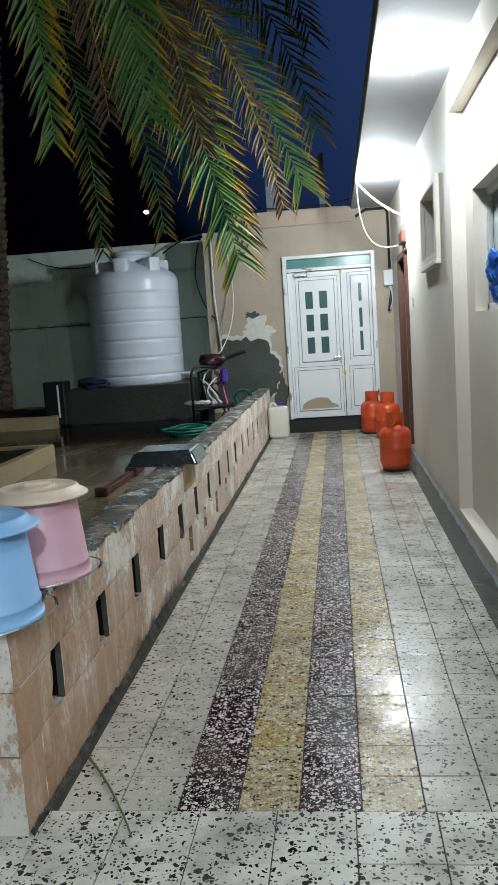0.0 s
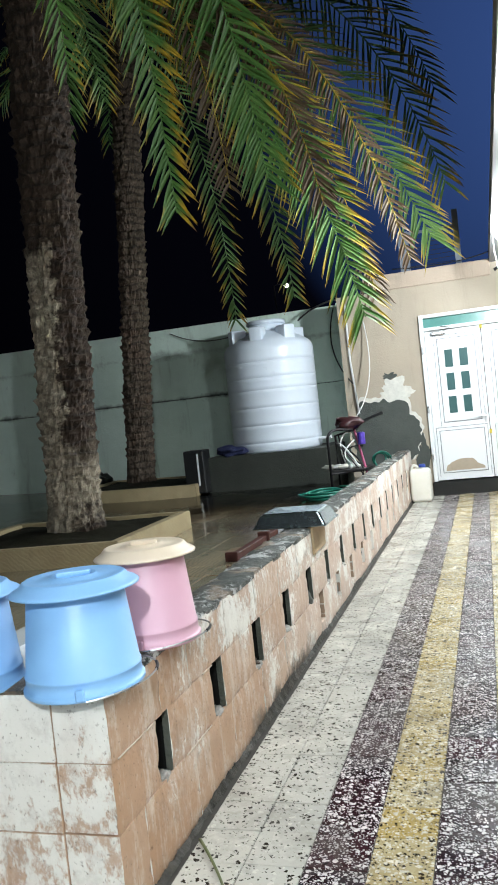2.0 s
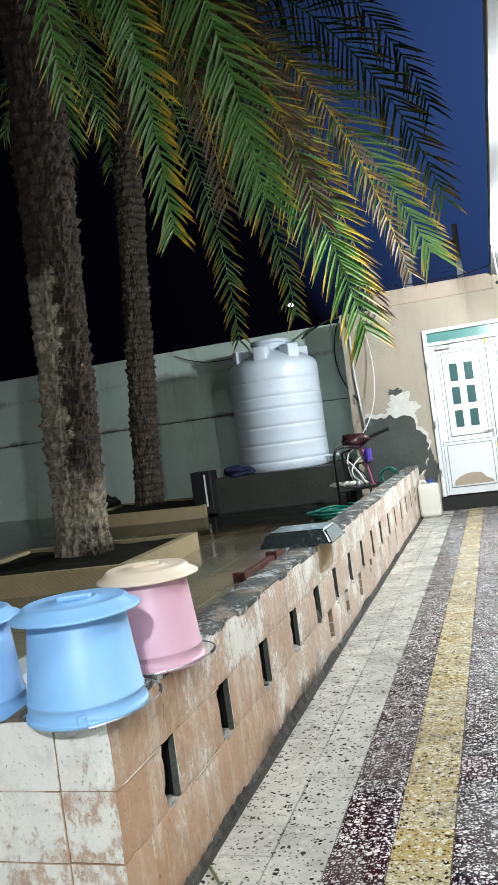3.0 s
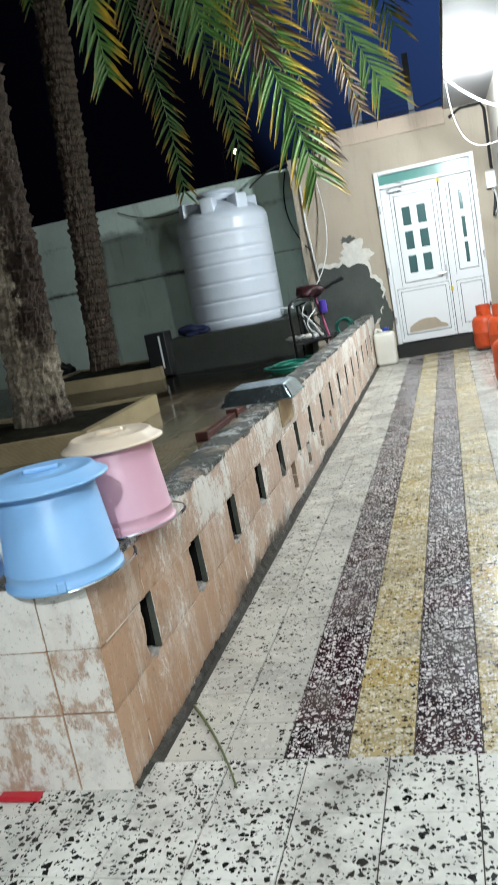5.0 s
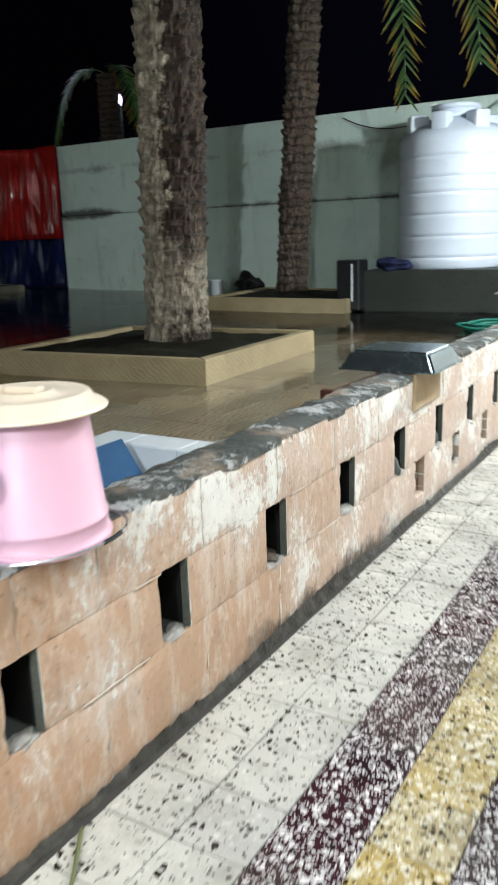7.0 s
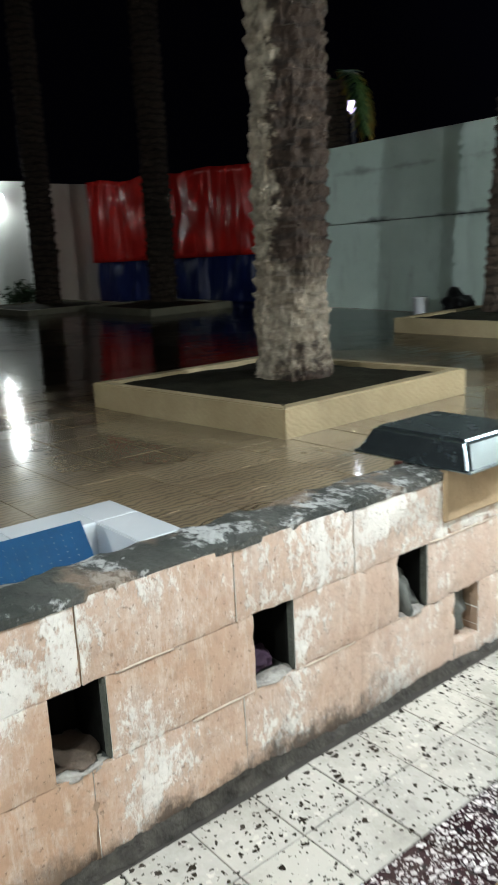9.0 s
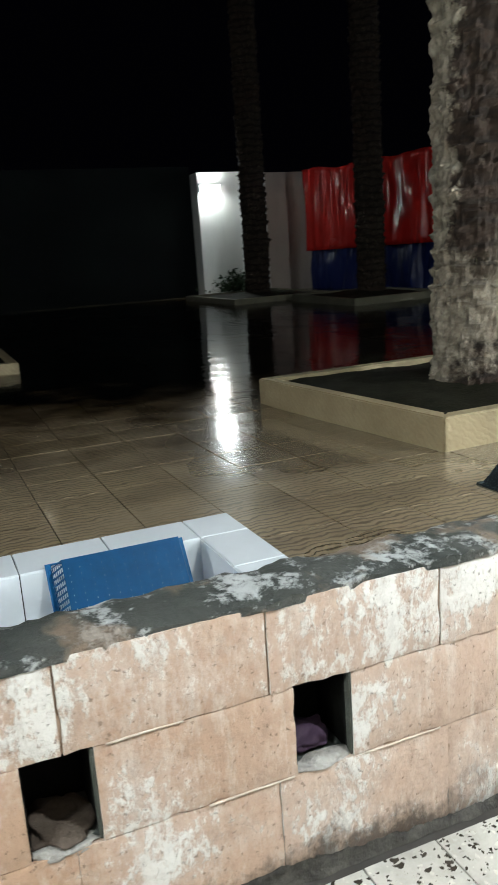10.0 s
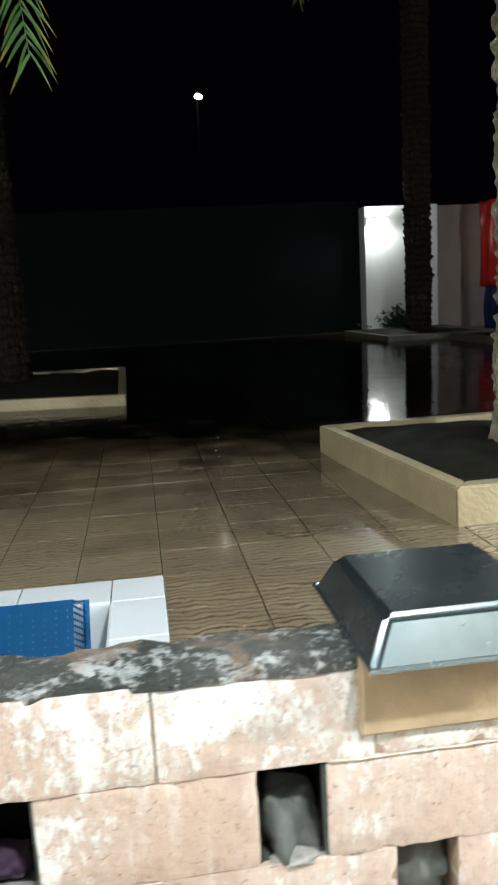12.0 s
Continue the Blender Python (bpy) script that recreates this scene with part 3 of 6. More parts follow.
FALL = 0.03          # the far yard drains towards the low wall


def yard_at(x):
    return YARD_Z + FALL * max(0.0, -3.5 - x)


COURSE_1, COURSE_2 = 0.262, 0.475   # bed joints of the low wall
BACK_X = -0.18       # yard side of the low wall
WALL_TOP = 0.68      # low wall, under its cap
HOUSE_X = 1.90
END_Y = 9.60

ground = solid("ground", boxed(-60, 40, -60, 60, -0.5, -0.12), CEMENT_WET, "dark bare ground round the compound", "ground")
corridor = solid("floor_corridor", boxed(-8, 1.75, -7, END_Y, -0.12, -0.006), GROUT, "terrazzo tiled walkway floor, wet in places", "floor")
bm = bmesh.new()
for a, b, c, d in ((-24, -1.31, 0.03, 10.5), (-1.31, BACK_X - 0.005, 0.03, 0.70), (-1.31, BACK_X - 0.005, 2.124, 10.5)):
    box(bm, a, b, c, d, -0.10, YARD_Z - 0.005)
yard = solid("floor_courtyard", bm, GROUT_DARK, "raised courtyard floor of wet beige ribbed tiles", "floor")

bm = boxed(1.75, HOUSE_X, -7, END_Y, -0.12, -0.012)
gutter = solid("gutter", bm, CEMENT_WET, "wet grey cement strip along the house wall", "gutter")
bm = bmesh.new()
prev = None
for i in range(240):
    y = -7 + i * (END_Y + 6.99) / 239
    w = 0.018 + 0.014 * noise.noise((y * 4, 1, 0)) + 0.010 * noise.noise((y * 19, 3, 0))
    row = [bm.verts.new((HOUSE_X, y, -0.02)), bm.verts.new((HOUSE_X - max(0.006, w), y, -0.011)), bm.verts.new((HOUSE_X - 0.004, y, max(0.004, 0.9 * w + 0.012)))]
    if prev:
        for k in range(2):
            bm.faces.new((prev[k], row[k], row[k + 1], prev[k + 1]))
    prev = row
solid("trim_gutter", bm, plaster("crumbled_edge", (0.42, 0.43, 0.42), (0.25, 0.25, 0.24), (0.1, 0.1, 0.1), 9, 0.8, 0.7, 0.4, False), "crumbled cement edge at the foot of the house wall", "trim")

# house wall: openings for the niche window and the side door, a shallow bay with a window
NICHE, SIDE_DOOR = (4.36, 5.34, 2.08, 2.62), (7.15, 8.15, 0.10, 2.36)
bm = bmesh.new()
holed(bm, HOUSE_X, 2.16, (3.66, END_Y), (-0.1, CEIL), [NICHE, SIDE_DOOR])
box(bm, HOUSE_X, 2.16, -7, 0.5, -0.1, CEIL)
box(bm, HOUSE_X, 2.16, 0.5, 3.66, -0.1, 0.105)
box(bm, HOUSE_X, 2.16, 0.5, 3.66, 2.98, CEIL)
WINDOW = (1.9, 3.34, 1.57, 2.39)
holed(bm, 2.00, 2.16, (0.5, 3.66), (0.105, 2.98), [WINDOW])
house = solid("wall_house", bm, HOUSE, "cream plastered house wall with a shallow bay", "wall")
solid("wall_inner", boxed(2.6, 2.7, -7, END_Y, -0.1, CEIL), BROWN_WALL, "dim inner room wall", "wall")
bm = boxed(1.345, 2.7, -7, END_Y, CEIL, CEIL + 0.16, bev=0.006)
ceiling = solid("ceiling", bm, CEILING, "white painted porch ceiling slab", "ceiling")

# end wall with the double door
DOOR = (0.30, 1.65, 0.20, 2.61)
bm = bmesh.new()
for a, b, c, d in ((-0.86, 0.30, -0.1, 3.04), (0.30, 1.65, 2.61, 3.04), (1.65, 2.7, -0.1, CEIL), (0.30, 1.65, -0.1, 0.0), (1.35, 1.65, 3.04, CEIL)):
    box(bm, a, b, END_Y, END_Y + 0.2, c, d)
end_wall = solid("wall_end", bm, END_WALL, "beige plastered end wall with chipped patches", "wall")
bm = boxed(-0.40, 1.35, END_Y - 0.035, END_Y + 0.2, 3.04, 3.27, bev=0.012)
solid("parapet", bm, PARAPET, "weathered tan parapet over the end wall", "parapet")
CHIP = plaster("chipped_dark_cement", (0.075, 0.085, 0.075), (0.05, 0.058, 0.052), (0.02, 0.02, 0.02), 3, 0.7, 0.75, 0.4, False)
CRUST = plain("white_crust", (0.70, 0.69, 0.63), 0.85, wear=0.3, scale=12, bump=0.5)
part("crust_edge", flake((-0.345, END_Y, 0.98), 0.565, 0.545, "y", 12.0, 0.003, 110, 0.34), CRUST, end_wall, "white crusted plaster edge")
part("bare_patch", flake((-0.36, END_Y, 0.95), 0.545, 0.51, "y", 12.0, 0.006, 110, 0.34), CHIP, end_wall, "dark bare cement where plaster fell")
part("filler_patch", flake((-0.14, END_Y, 1.52), 0.22, 0.20, "y", 5.0, 0.0045, 60, 0.8), CRUST, end_wall, "white filler patch")
part("bare_patch", flake((-0.20, END_Y, 1.80), 0.10, 0.045, "y", 8.0, 0.007, 40, 0.9), CHIP, end_wall, "dark chip")
part("bare_patch", flake((0.20, END_Y, 0.48), 0.09, 0.34, "y", 6.0, 0.007, 48, 0.7), CHIP, end_wall, "dark bare cement beside the door")

# boundary walls
bm = boxed(-9.6, -0.86, 10.5, 10.7, 0.2, 1.84)
back = solid("wall_back", bm, BACK_WALL, "pale green plastered boundary wall with black stains", "wall")
part("upper_course", boxed(-9.6, -0.86, 10.508, 10.7, 1.852, 3.06, bev=0.008), BACK_WALL, back)
part("pier", boxed(-1.02, -0.86, 10.44, 10.5, 0.2, 3.08), BACK_WALL, back)
solid("wall_return", boxed(-0.86, -0.70, END_Y + 0.2, 10.7, 0.2, 3.0), END_WALL, "short beige return wall beside the tank", "wall")
solid("wall_yard_far", boxed(-14.7, -14.4, -7.2, 6.83, 0.2, 3.25), YARD_WALL, "far courtyard wall, its unlit look put into a near-black colour", "wall")
solid("wall_lit", boxed(-14.4, -14.0, 6.83, 8.30, 0.2, 3.09), WHITE_WALL, "white courtyard wall under a bright lamp", "wall")
solid("wall_brown", boxed(-14.5, -14.1, 8.30, 11.2, 0.2, 3.07), BROWN_WALL, "dim brown plastered wall", "wall")
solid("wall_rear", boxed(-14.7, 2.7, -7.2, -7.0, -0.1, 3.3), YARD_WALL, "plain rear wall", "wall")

# ---- low block wall ----
LOWER = [2.735 + 0.585 * k for k in range(11)]
bm = bmesh.new()
stops = [0.04] + [v for h in LOWER for v in (h - 0.001, h + 0.133)] + [END_Y]
for a, b in zip(stops[::2], stops[1::2]):
    box(bm, BACK_X + 0.005, -0.008, a, b, 0.075, COURSE_1 - 0.002)
box(bm, BACK_X + 0.005, -0.008, 0.04, END_Y, -0.05, 0.073)
low = solid("wall_low", bm, MORTAR, "low block wall in worn terracotta paint with drain holes", "wall")
HOLES = [0.180, 0.728, 1.292, 1.872, 2.450] + [3.020 + 0.5615 * k for k in range(12)]
HOLE_W = [0.108, 0.130, 0.142, 0.142, 0.140] + [0.12] * 12
part("mortar_course", boxed(BACK_X + 0.005, -0.008, -0.13, END_Y, COURSE_2 + 0.002, WALL_TOP - 0.002), MORTAR, low)
part("mortar_core", boxed(-8, -0.008, -0.135, 0.035, -0.05, COURSE_1 - 0.002), MORTAR, low)
rng = random.Random(4)


def worn_box(y0, y1, z0, z1, x0, x1, seed, step=0.03, chip=0.006):
    """A block whose face to the walkway has nibbled edges and a slightly uneven skin."""
    bm = bmesh.new()
    ny, nz = max(2, int((y1 - y0) / step)), max(2, int((z1 - z0) / step))
    rows = []
    for a in range(ny + 1):
        row = []
        for b in range(nz + 1):
            y, z = y0 + (y1 - y0) * a / ny, z0 + (z1 - z0) * b / nz
            x = x1 + 0.0022 * noise.noise((y * 9 + seed, z * 9, 1)) + 0.0010 * noise.noise((y * 40, z * 40, seed))
            rim = a in (0, ny) or b in (0, nz)
            if rim:
                bite = max(0.0, noise.noise((y * 23, z * 23, seed)) - 0.05)
                x -= 0.0028 + chip * 2.2 * bite
                if a in (0, ny):
                    y += (1 if a == 0 else -1) * chip * bite
                if b in (0, nz):
                    z += (1 if b == 0 else -1) * chip * bite
            row.append(bm.verts.new((x, y, z)))
        rows.append(row)
    for a in range(ny):
        for b in range(nz):
            bm.faces.new((rows[a][b], rows[a + 1][b], rows[a + 1][b + 1], rows[a][b + 1]))
    ring = [r[0] for r in rows] + rows[-1][1:] + [r[-1] for r in rows[-2::-1]] + rows[0][-2:0:-1]
    back = [bm.verts.new((x0, v.co.y, v.co.z)) for v in ring]
    for k in range(len(ring)):
        m = (k + 1) % len(ring)
        bm.faces.new((ring[k], back[k], back[m], ring[m]))
    bm.faces.new(back)
    bmesh.ops.recalc_face_normals(bm, faces=bm.faces)
    return bm


def block(y0, y1, z0, z1, x0=BACK_X, x1=0.0):
    j = lambda: rng.uniform(-0.0015, 0.0015)
    g = 0.0026 if z0 > 0.45 else 0.0008
    x1 = x1 + j()
    if y0 < 5.0:
        bm = worn_box(y0 + g, y1 - g, z0 + 0.0008, z1 - 0.0008, x0, x1, 7.1 * y0 + 3 * z0)
    else:
        bm = boxed(x0, x1, y0 + g, y1 - g, z0 + 0.0008, z1 - 0.0008, bev=0.0024)
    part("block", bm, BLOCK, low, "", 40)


def lip(y0, y1, z, seed, x=-0.03, r=0.016):
    """A crumbled mortar lump along the sill of a hole."""
    bm = blob(bmesh.new(), (x, (y0 + y1) / 2, z - 0.004), (r * 1.9, 0.50 * (y1 - y0), r), seed, 4, 0.5)
    crumple(bm, 0.007)
    part("mortar_lip", bm, LIP, low, "", 60)


LIP = plaster("crumbled_mortar", (0.42, 0.40, 0.36), (0.24, 0.22, 0.20), (0.05, 0.045, 0.04), 20, 0.8, 0.85, 0.6, False)
BEAD = plaster("pale_mortar_bead", (0.66, 0.58, 0.49), (0.52, 0.40, 0.31), (0.3, 0.22, 0.16), 12, 0.6, 0.8, 0.5, False)
CHEEK = plaster("hole_cheek_cement", (0.085, 0.09, 0.072), (0.045, 0.05, 0.038), (0.02, 0.02, 0.016), 12, 0.8, 0.85, 0.6, False)
edges = [-0.14] + [v for h, w in zip(HOLES, HOLE_W) for v in (h, h + w)] + [END_Y]
for a, b in zip(edges[::2], edges[1::2]):
    block(a, b, COURSE_1, COURSE_2)
y = -0.14
while y < END_Y:
    e = 0.235 if y < 0 else 0.496 if y < 0.3 else min(END_Y, y + 0.4395)
    block(y, e, COURSE_2, WALL_TOP)
    y = e
cuts = [(h, h + 0.132) for h in LOWER]
y, laid = -0.14, 0
while y < END_Y - 0.01:
    inside = [c for c in cuts if abs(c[0] - y) < 1e-6]
    if inside:
        e = inside[0][1]
        block(y, e, 0.0, 0.075)
        bm = crumple(blob(bmesh.new(), (-0.085, y + 0.066, 0.150), (0.062, 0.064, 0.082), y, 3, 0.5), 0.006)
        part("rubble", bm, RUBBLE, low, "grey cement rubble in a hole", 60)
        y = e
        continue
    laid += 1
    e = (0.04 if laid == 1 else y + 0.4465)
    ahead = [c[0] for c in cuts if y < c[0] < e + 0.10]
    e = min(END_Y, ahead[0] if ahead else e)
    block(y, e, 0.0, COURSE_1)
    y = e
# Near-black stands in for the shade inside the holes, not for cement.
HOLE_SHADE = plain("hole_shade_black", (0.010, 0.010, 0.009), 0.9, wear=0.3, scale=9, bump=0.5, spec=0.05)
for k, (h, w) in enumerate(zip(HOLES, HOLE_W)):
    for y0, y1, mat in ((h - 0.002, h + 0.003, HOLE_SHADE), (h + w - 0.003, h + w + 0.002, HOLE_SHADE)):
        part("hole_lining", boxed(BACK_X + 0.004, -0.014, y0, y1, COURSE_1 - 0.002, COURSE_2 + 0.002), mat, low, "hole lining, blackened for the shade inside")
    part("hole_lining", boxed(BACK_X + 0.004, -0.020, h + 0.003, h + w - 0.004, COURSE_1 - 0.006, COURSE_1 + 0.004), CHIP, low)
    bm = crumple(boxed(-0.030, -0.006, h + w - 0.006, h + w + 0.001, COURSE_1 + 0.002, COURSE_2 - 0.002, bev=0.002), 0.003)
    part("hole_cheek", bm, CHEEK, low, "dark green-grey cement edge of a hole")
    lip(h + 0.002, h + w - 0.002, COURSE_1, 3.7 * k)
    # Added sheets shut the holes so that they read as deep shade.
    if k != 4:
        part("cavity_back", boxed(BACK_X - 0.012, BACK_X + 0.003, h - 0.02, h + w + 0.02, COURSE_1 - 0.005, COURSE_2 + 0.005), HOLE_SHADE, low, "near-black backing sheet for the shade in a hole")
for h in LOWER:
    part("cavity_back", boxed(-0.172, -0.135, h + 0.001, h + 0.131, 0.074, COURSE_1 - 0.001), HOLE_SHADE, low, "near-black backing sheet for the shade in a hole")
# raised mortar beads left along the bed joints
for y0, y1, z in ((-0.10, 0.17, COURSE_2), (0.62, 0.73, COURSE_2), (1.46, 1.62, COURSE_2), (2.60, 2.95, COURSE_2), (0.40, 0.66, COURSE_1), (1.66, 1.86, COURSE_1), (2.04, 2.25, COURSE_1)):
    n = int((y1 - y0) / 0.02)
    pts = [(-0.0005 + 0.002 * noise.noise((q * 0.7 + y0, 3, 0)), y0 + (y1 - y0) * q / n, z + 0.003 * noise.noise((q * 0.35, y0, 1))) for q in range(n + 1)]
    part("mortar_bead", tubed(pts, 0.0030, 6, 0.7), BEAD, low, "", 60)
# end face and the return along the yard
for k in range(18):
    x1 = BACK_X - 0.002 - k * 0.4465
    for z0, z1, s in ((0.0, COURSE_1, 0.0), (COURSE_1, COURSE_2, 0.2), (COURSE_2, WALL_TOP, 0.05)):
        bm = boxed(x1 - 0.4455 - s, x1 - 0.001 - (s if k else 0), -0.142, 0.035, z0 + 0.0008, z1 - 0.0008, bev=0.0022)
        part("block", bm, BLOCK_END, low)


def cap_strip(name, p0, p1, half, top, seed):
    """A rough cement cap with a wandering edge."""
    bm = bmesh.new()
    p0, p1 = Vector(p0), Vector(p1)
    d = p1 - p0
    n = int(d.length / 0.02)
    side = Vector((d.y, -d.x, 0)).normalized()
    prev = None
    for i in range(n + 1):
        p = p0 + d * (i / n)
        k = lambda s, f: noise.noise((p.x * f + s, p.y * f + seed, s))
        a = half - 0.012 + 0.010 * k(1, 5) + 0.008 * k(2, 22)
        b = half - 0.012 + 0.010 * k(3, 5) + 0.008 * k(4, 22)
        cols = [(-b, -0.012), (-b, 0.010 + 0.010 * k(5, 11) + 0.006 * k(15, 60)), (-b * 0.5, top + 0.006 * k(6, 9)), (0, top + 0.009 * k(7, 7) + 0.005 * k(18, 40)), (a * 0.6, top - 0.004 + 0.009 * k(8, 9) + 0.006 * k(19, 48)), (a + 0.005 * k(16, 55), 0.008 + 0.011 * k(9, 13) + 0.007 * k(17, 50)), (a, -0.012)]
        row = [bm.verts.new(p + side * u + Vector((0, 0, w))) for u, w in cols]
        if prev:
            for m in range(len(row) - 1):
                bm.faces.new((prev[m], prev[m + 1], row[m + 1], row[m]))
        else:
            bm.faces.new(row[::-1])
        prev = row
    bm.faces.new(prev)
    bmesh.ops.recalc_face_normals(bm, faces=bm.faces)
    return part(name, bm, CAP, low, "rough grey cement cap with flaking whitewash", 50)


cap_strip("cap", (-0.09, -0.14, WALL_TOP), (-0.09, END_Y, WALL_TOP), 0.102, 0.020, 1.0)
cap_strip("cap", (BACK_X - 0.012, -0.052, WALL_TOP), (-8, -0.052, WALL_TOP), 0.100, 0.020, 2.0)
bm = bmesh.new()
prev = None
for i in range(1300):
    y = -0.14 + i * 9.72 / 1299
    w = 0.013 + 0.012 * noise.noise((y * 3, 5, 0)) + 0.008 * noise.noise((y * 17, 7, 0))
    row = [bm.verts.new((0.0015, y, max(0.006, 0.008 + 0.55 * w + 0.030 * max(-0.2, noise.noise((y * 2.1, 31, 0))) + 0.010 * noise.noise((y * 24, 3, 1)) + 0.007 * noise.noise((y * 90, 3, 1)) + 0.030 * math.exp(-((y - 1.75) / 0.42) ** 2)))), bm.verts.new((0.6 * w, y, 0.010 + 0.2 * w)), bm.verts.new((0.006 + w, y, -0.004))]
    if prev:
        for k in range(2):
            bm.faces.new((prev[k], row[k], row[k + 1], prev[k + 1]))
    prev = row
part("fillet", bm, plaster("damp_fillet", (0.085, 0.078, 0.066), (0.014, 0.013, 0.011), (0.007, 0.007, 0.006), 14, 0.8, 0.45, 0.7, False, spec=0.12), low, "dark wet cement fillet along the floor", 60)
part("plaster_pad", boxed(-0.02, 0.014, 2.66, 3.03, 0.525, 0.70, bev=0.008), plain("ochre_plaster", (0.47, 0.34, 0.20), 0.7, wear=0.35, scale=9, bump=0.4), low, "ochre plaster pad under the tray")

# ---- palms ----


def trunk(x, y, z0, top, r, lean, seed, step=0.019, n=72):
    """A trunk clad in cut leaf bases in staggered rows, ragged and flaring at the foot."""
    bm = bmesh.new()
    rg = random.Random(seed)
    amp = {}
    rows, k = [], int((top - z0) / step)
    for i in range(k + 1):
        z = z0 + i * step
        row = []
        for j in range(n):
            a = 2 * math.pi * j / n
            v = (z - z0) / 0.115 + 0.5 * noise.noise((math.cos(a) * 1.3, math.sin(a) * 1.3, z * 1.5 + seed))
            cell = math.floor(v)
            u = a / (2 * math.pi) * 9 + 0.5 * (cell % 2)
            cu = math.floor(u) % 9
            f = amp.setdefault((cell, cu), rg.uniform(0.15, 1.35))
            fu, fv = u - math.floor(u), v - cell
            boot = 0.040 * f * fv ** 1.6 * max(0.0, 1 - abs(2 * fu - 1) ** 2.5)
            h = min(1.0, max(0.0, (z - z0 - 0.30) / 0.5))
            foot = 0.055 * math.exp(-(z - z0) / 0.22)
            nz = 0.034 * noise.noise((math.cos(a) * 3, math.sin(a) * 3, z * 5 + seed)) + 0.026 * noise.noise((math.cos(a) * 9, math.sin(a) * 9, z * 16)) + 0.012 * noise.noise((math.cos(a) * 20, math.sin(a) * 20, z * 34))
            rr = r + boot * (0.35 + 0.65 * h) + foot + nz
            row.append(bm.verts.new((x + lean[0] * (z - z0) + rr * math.cos(a), y + lean[1] * (z - z0) + rr * math.sin(a), z)))
        rows.append(row)
    for a, b in zip(rows, rows[1:]):
        for j in range(n):
            bm.faces.new((a[j], a[(j + 1) % n], b[(j + 1) % n], b[j]))
    bm.faces.new(rows[-1])
    return bm


def frond(pts, width, seed, count=78, dry=0.0, droop=0.5, skip=0.12, twist=0.0, edge=0.0):
    """A feather leaf along a curve of places: a tapering rib and folded blades on both sides. dry: 0 green to 1 brown."""
    rg = random.Random(seed)
    bm = bmesh.new()
    uv = bm.loops.layers.uv.new("UVMap")
    tube(bm, pts, 0.013, 6, 0.25)
    for f in bm.faces:
        for lp in f.loops:
            lp[uv].uv = (dry * 0.6, 0.35)
    pts = [Vector(p) for p in pts]
    seglen = [(b - a).length for a, b in zip(pts, pts[1:])]
    total = sum(seglen)
    down = Vector((0, 0, -1))
    for s in (-1, 1):
        for i in range(count):
            t = skip + (1 - skip) * (i + rg.uniform(0, 0.8)) / count
            d, k = t * total, 0
            while k < len(seglen) - 1 and d > seglen[k]:
                d -= seglen[k]
                k += 1
            p = pts[k].lerp(pts[k + 1], min(1, d / seglen[k]))
            ahead = (pts[k + 1] - pts[k]).normalized()
            side = ahead.cross(down) * (1 - twist) + ahead.cross(Vector((0, 1, 0))) * twist
            side = side.normalized() if side.length > 0.1 else Vector((1, 0, 0))
            over = side.cross(ahead).normalized()
            length = width * (0.60 + 0.55 * math.sin(math.pi * min(1, 0.12 + 0.86 * t))) * rg.uniform(0.82, 1.1)
            open_ = math.radians(62 - 24 * t + rg.uniform(-8, 8))
            way = (ahead * math.cos(open_) + s * side * math.sin(open_) + over * rg.uniform(-0.25, 0.3)).normalized()
            w = 0.0140 * rg.uniform(0.8, 1.25)
            cross = way.cross(over).normalized()
            fold = way.cross(cross).normalized()
            tipdry = dry + 0.35 * max(0, t - 0.55) + rg.uniform(-0.12, 0.12) + (edge if way.x > 0.25 else 0.0)
            rowp = None
            for q in range(5):
                g = q / 4
                c = p + way * (length * g) + down * (droop * length * g * g * 0.5)
                ww = w * (0.55 + 0.9 * g if g < 0.4 else 1.15 * (1 - g) ** 0.6 + 0.02)
                r3 = (bm.verts.new(c + cross * ww + fold * ww * 0.5), bm.verts.new(c), bm.verts.new(c - cross * ww + fold * ww * 0.5))
                if rowp:
                    for e in range(2):
                        f = bm.faces.new((rowp[e], r3[e], r3[e + 1], rowp[e + 1]))
                        for lp in f.loops:
                            lp[uv].uv = (max(0, tipdry), g if lp.vert in r3 else g - 0.25)
                rowp = r3
    return bm


def palm(x, y, top, r, lean, seed, label, fronds, z0=YARD_Z + 0.08, bark=None):
    ob = thing("palm_tree", (x, y, z0), label, "palm tree", "courtyard palms")
    part("trunk", trunk(x, y, z0, top, r, lean, seed), bark or BARK, ob, "rough trunk of cut leaf bases")
    cx, cy = x + lean[0] * (top - z0), y + lean[1] * (top - z0)
    rg = random.Random(seed)
    for k, f in enumerate(fronds):
        f = dict(f)
        pts = f.pop("pts", None)
        if pts is None:
            a, reach, drop, rise = f.pop("a"), f.pop("reach"), f.pop("drop"), f.pop("rise", 0.8)
            p0 = Vector((cx + 0.15 * math.cos(a), cy + 0.15 * math.sin(a), top - 0.05))
            p1 = p0 + Vector((0.55 * reach * math.cos(a), 0.55 * reach * math.sin(a), rise))
            p2 = p0 + Vector((reach * math.cos(a), reach * math.sin(a), -drop))
            pts = bezier(p0, p1, p2, 14)
        else:
            pts = bezier(*pts, 14) if len(pts) == 3 else pts
        part("frond", frond(pts, f.get("width", 0.42), seed * 31 + k, f.get("count", 70), f.get("dry", 0.0), f.get("droop", 0.5), 0.12, f.get("twist", 0.0), f.get("edge", 0.0)), LEAF_DIM if f.get("dimmed") else LEAF, ob)
    return ob


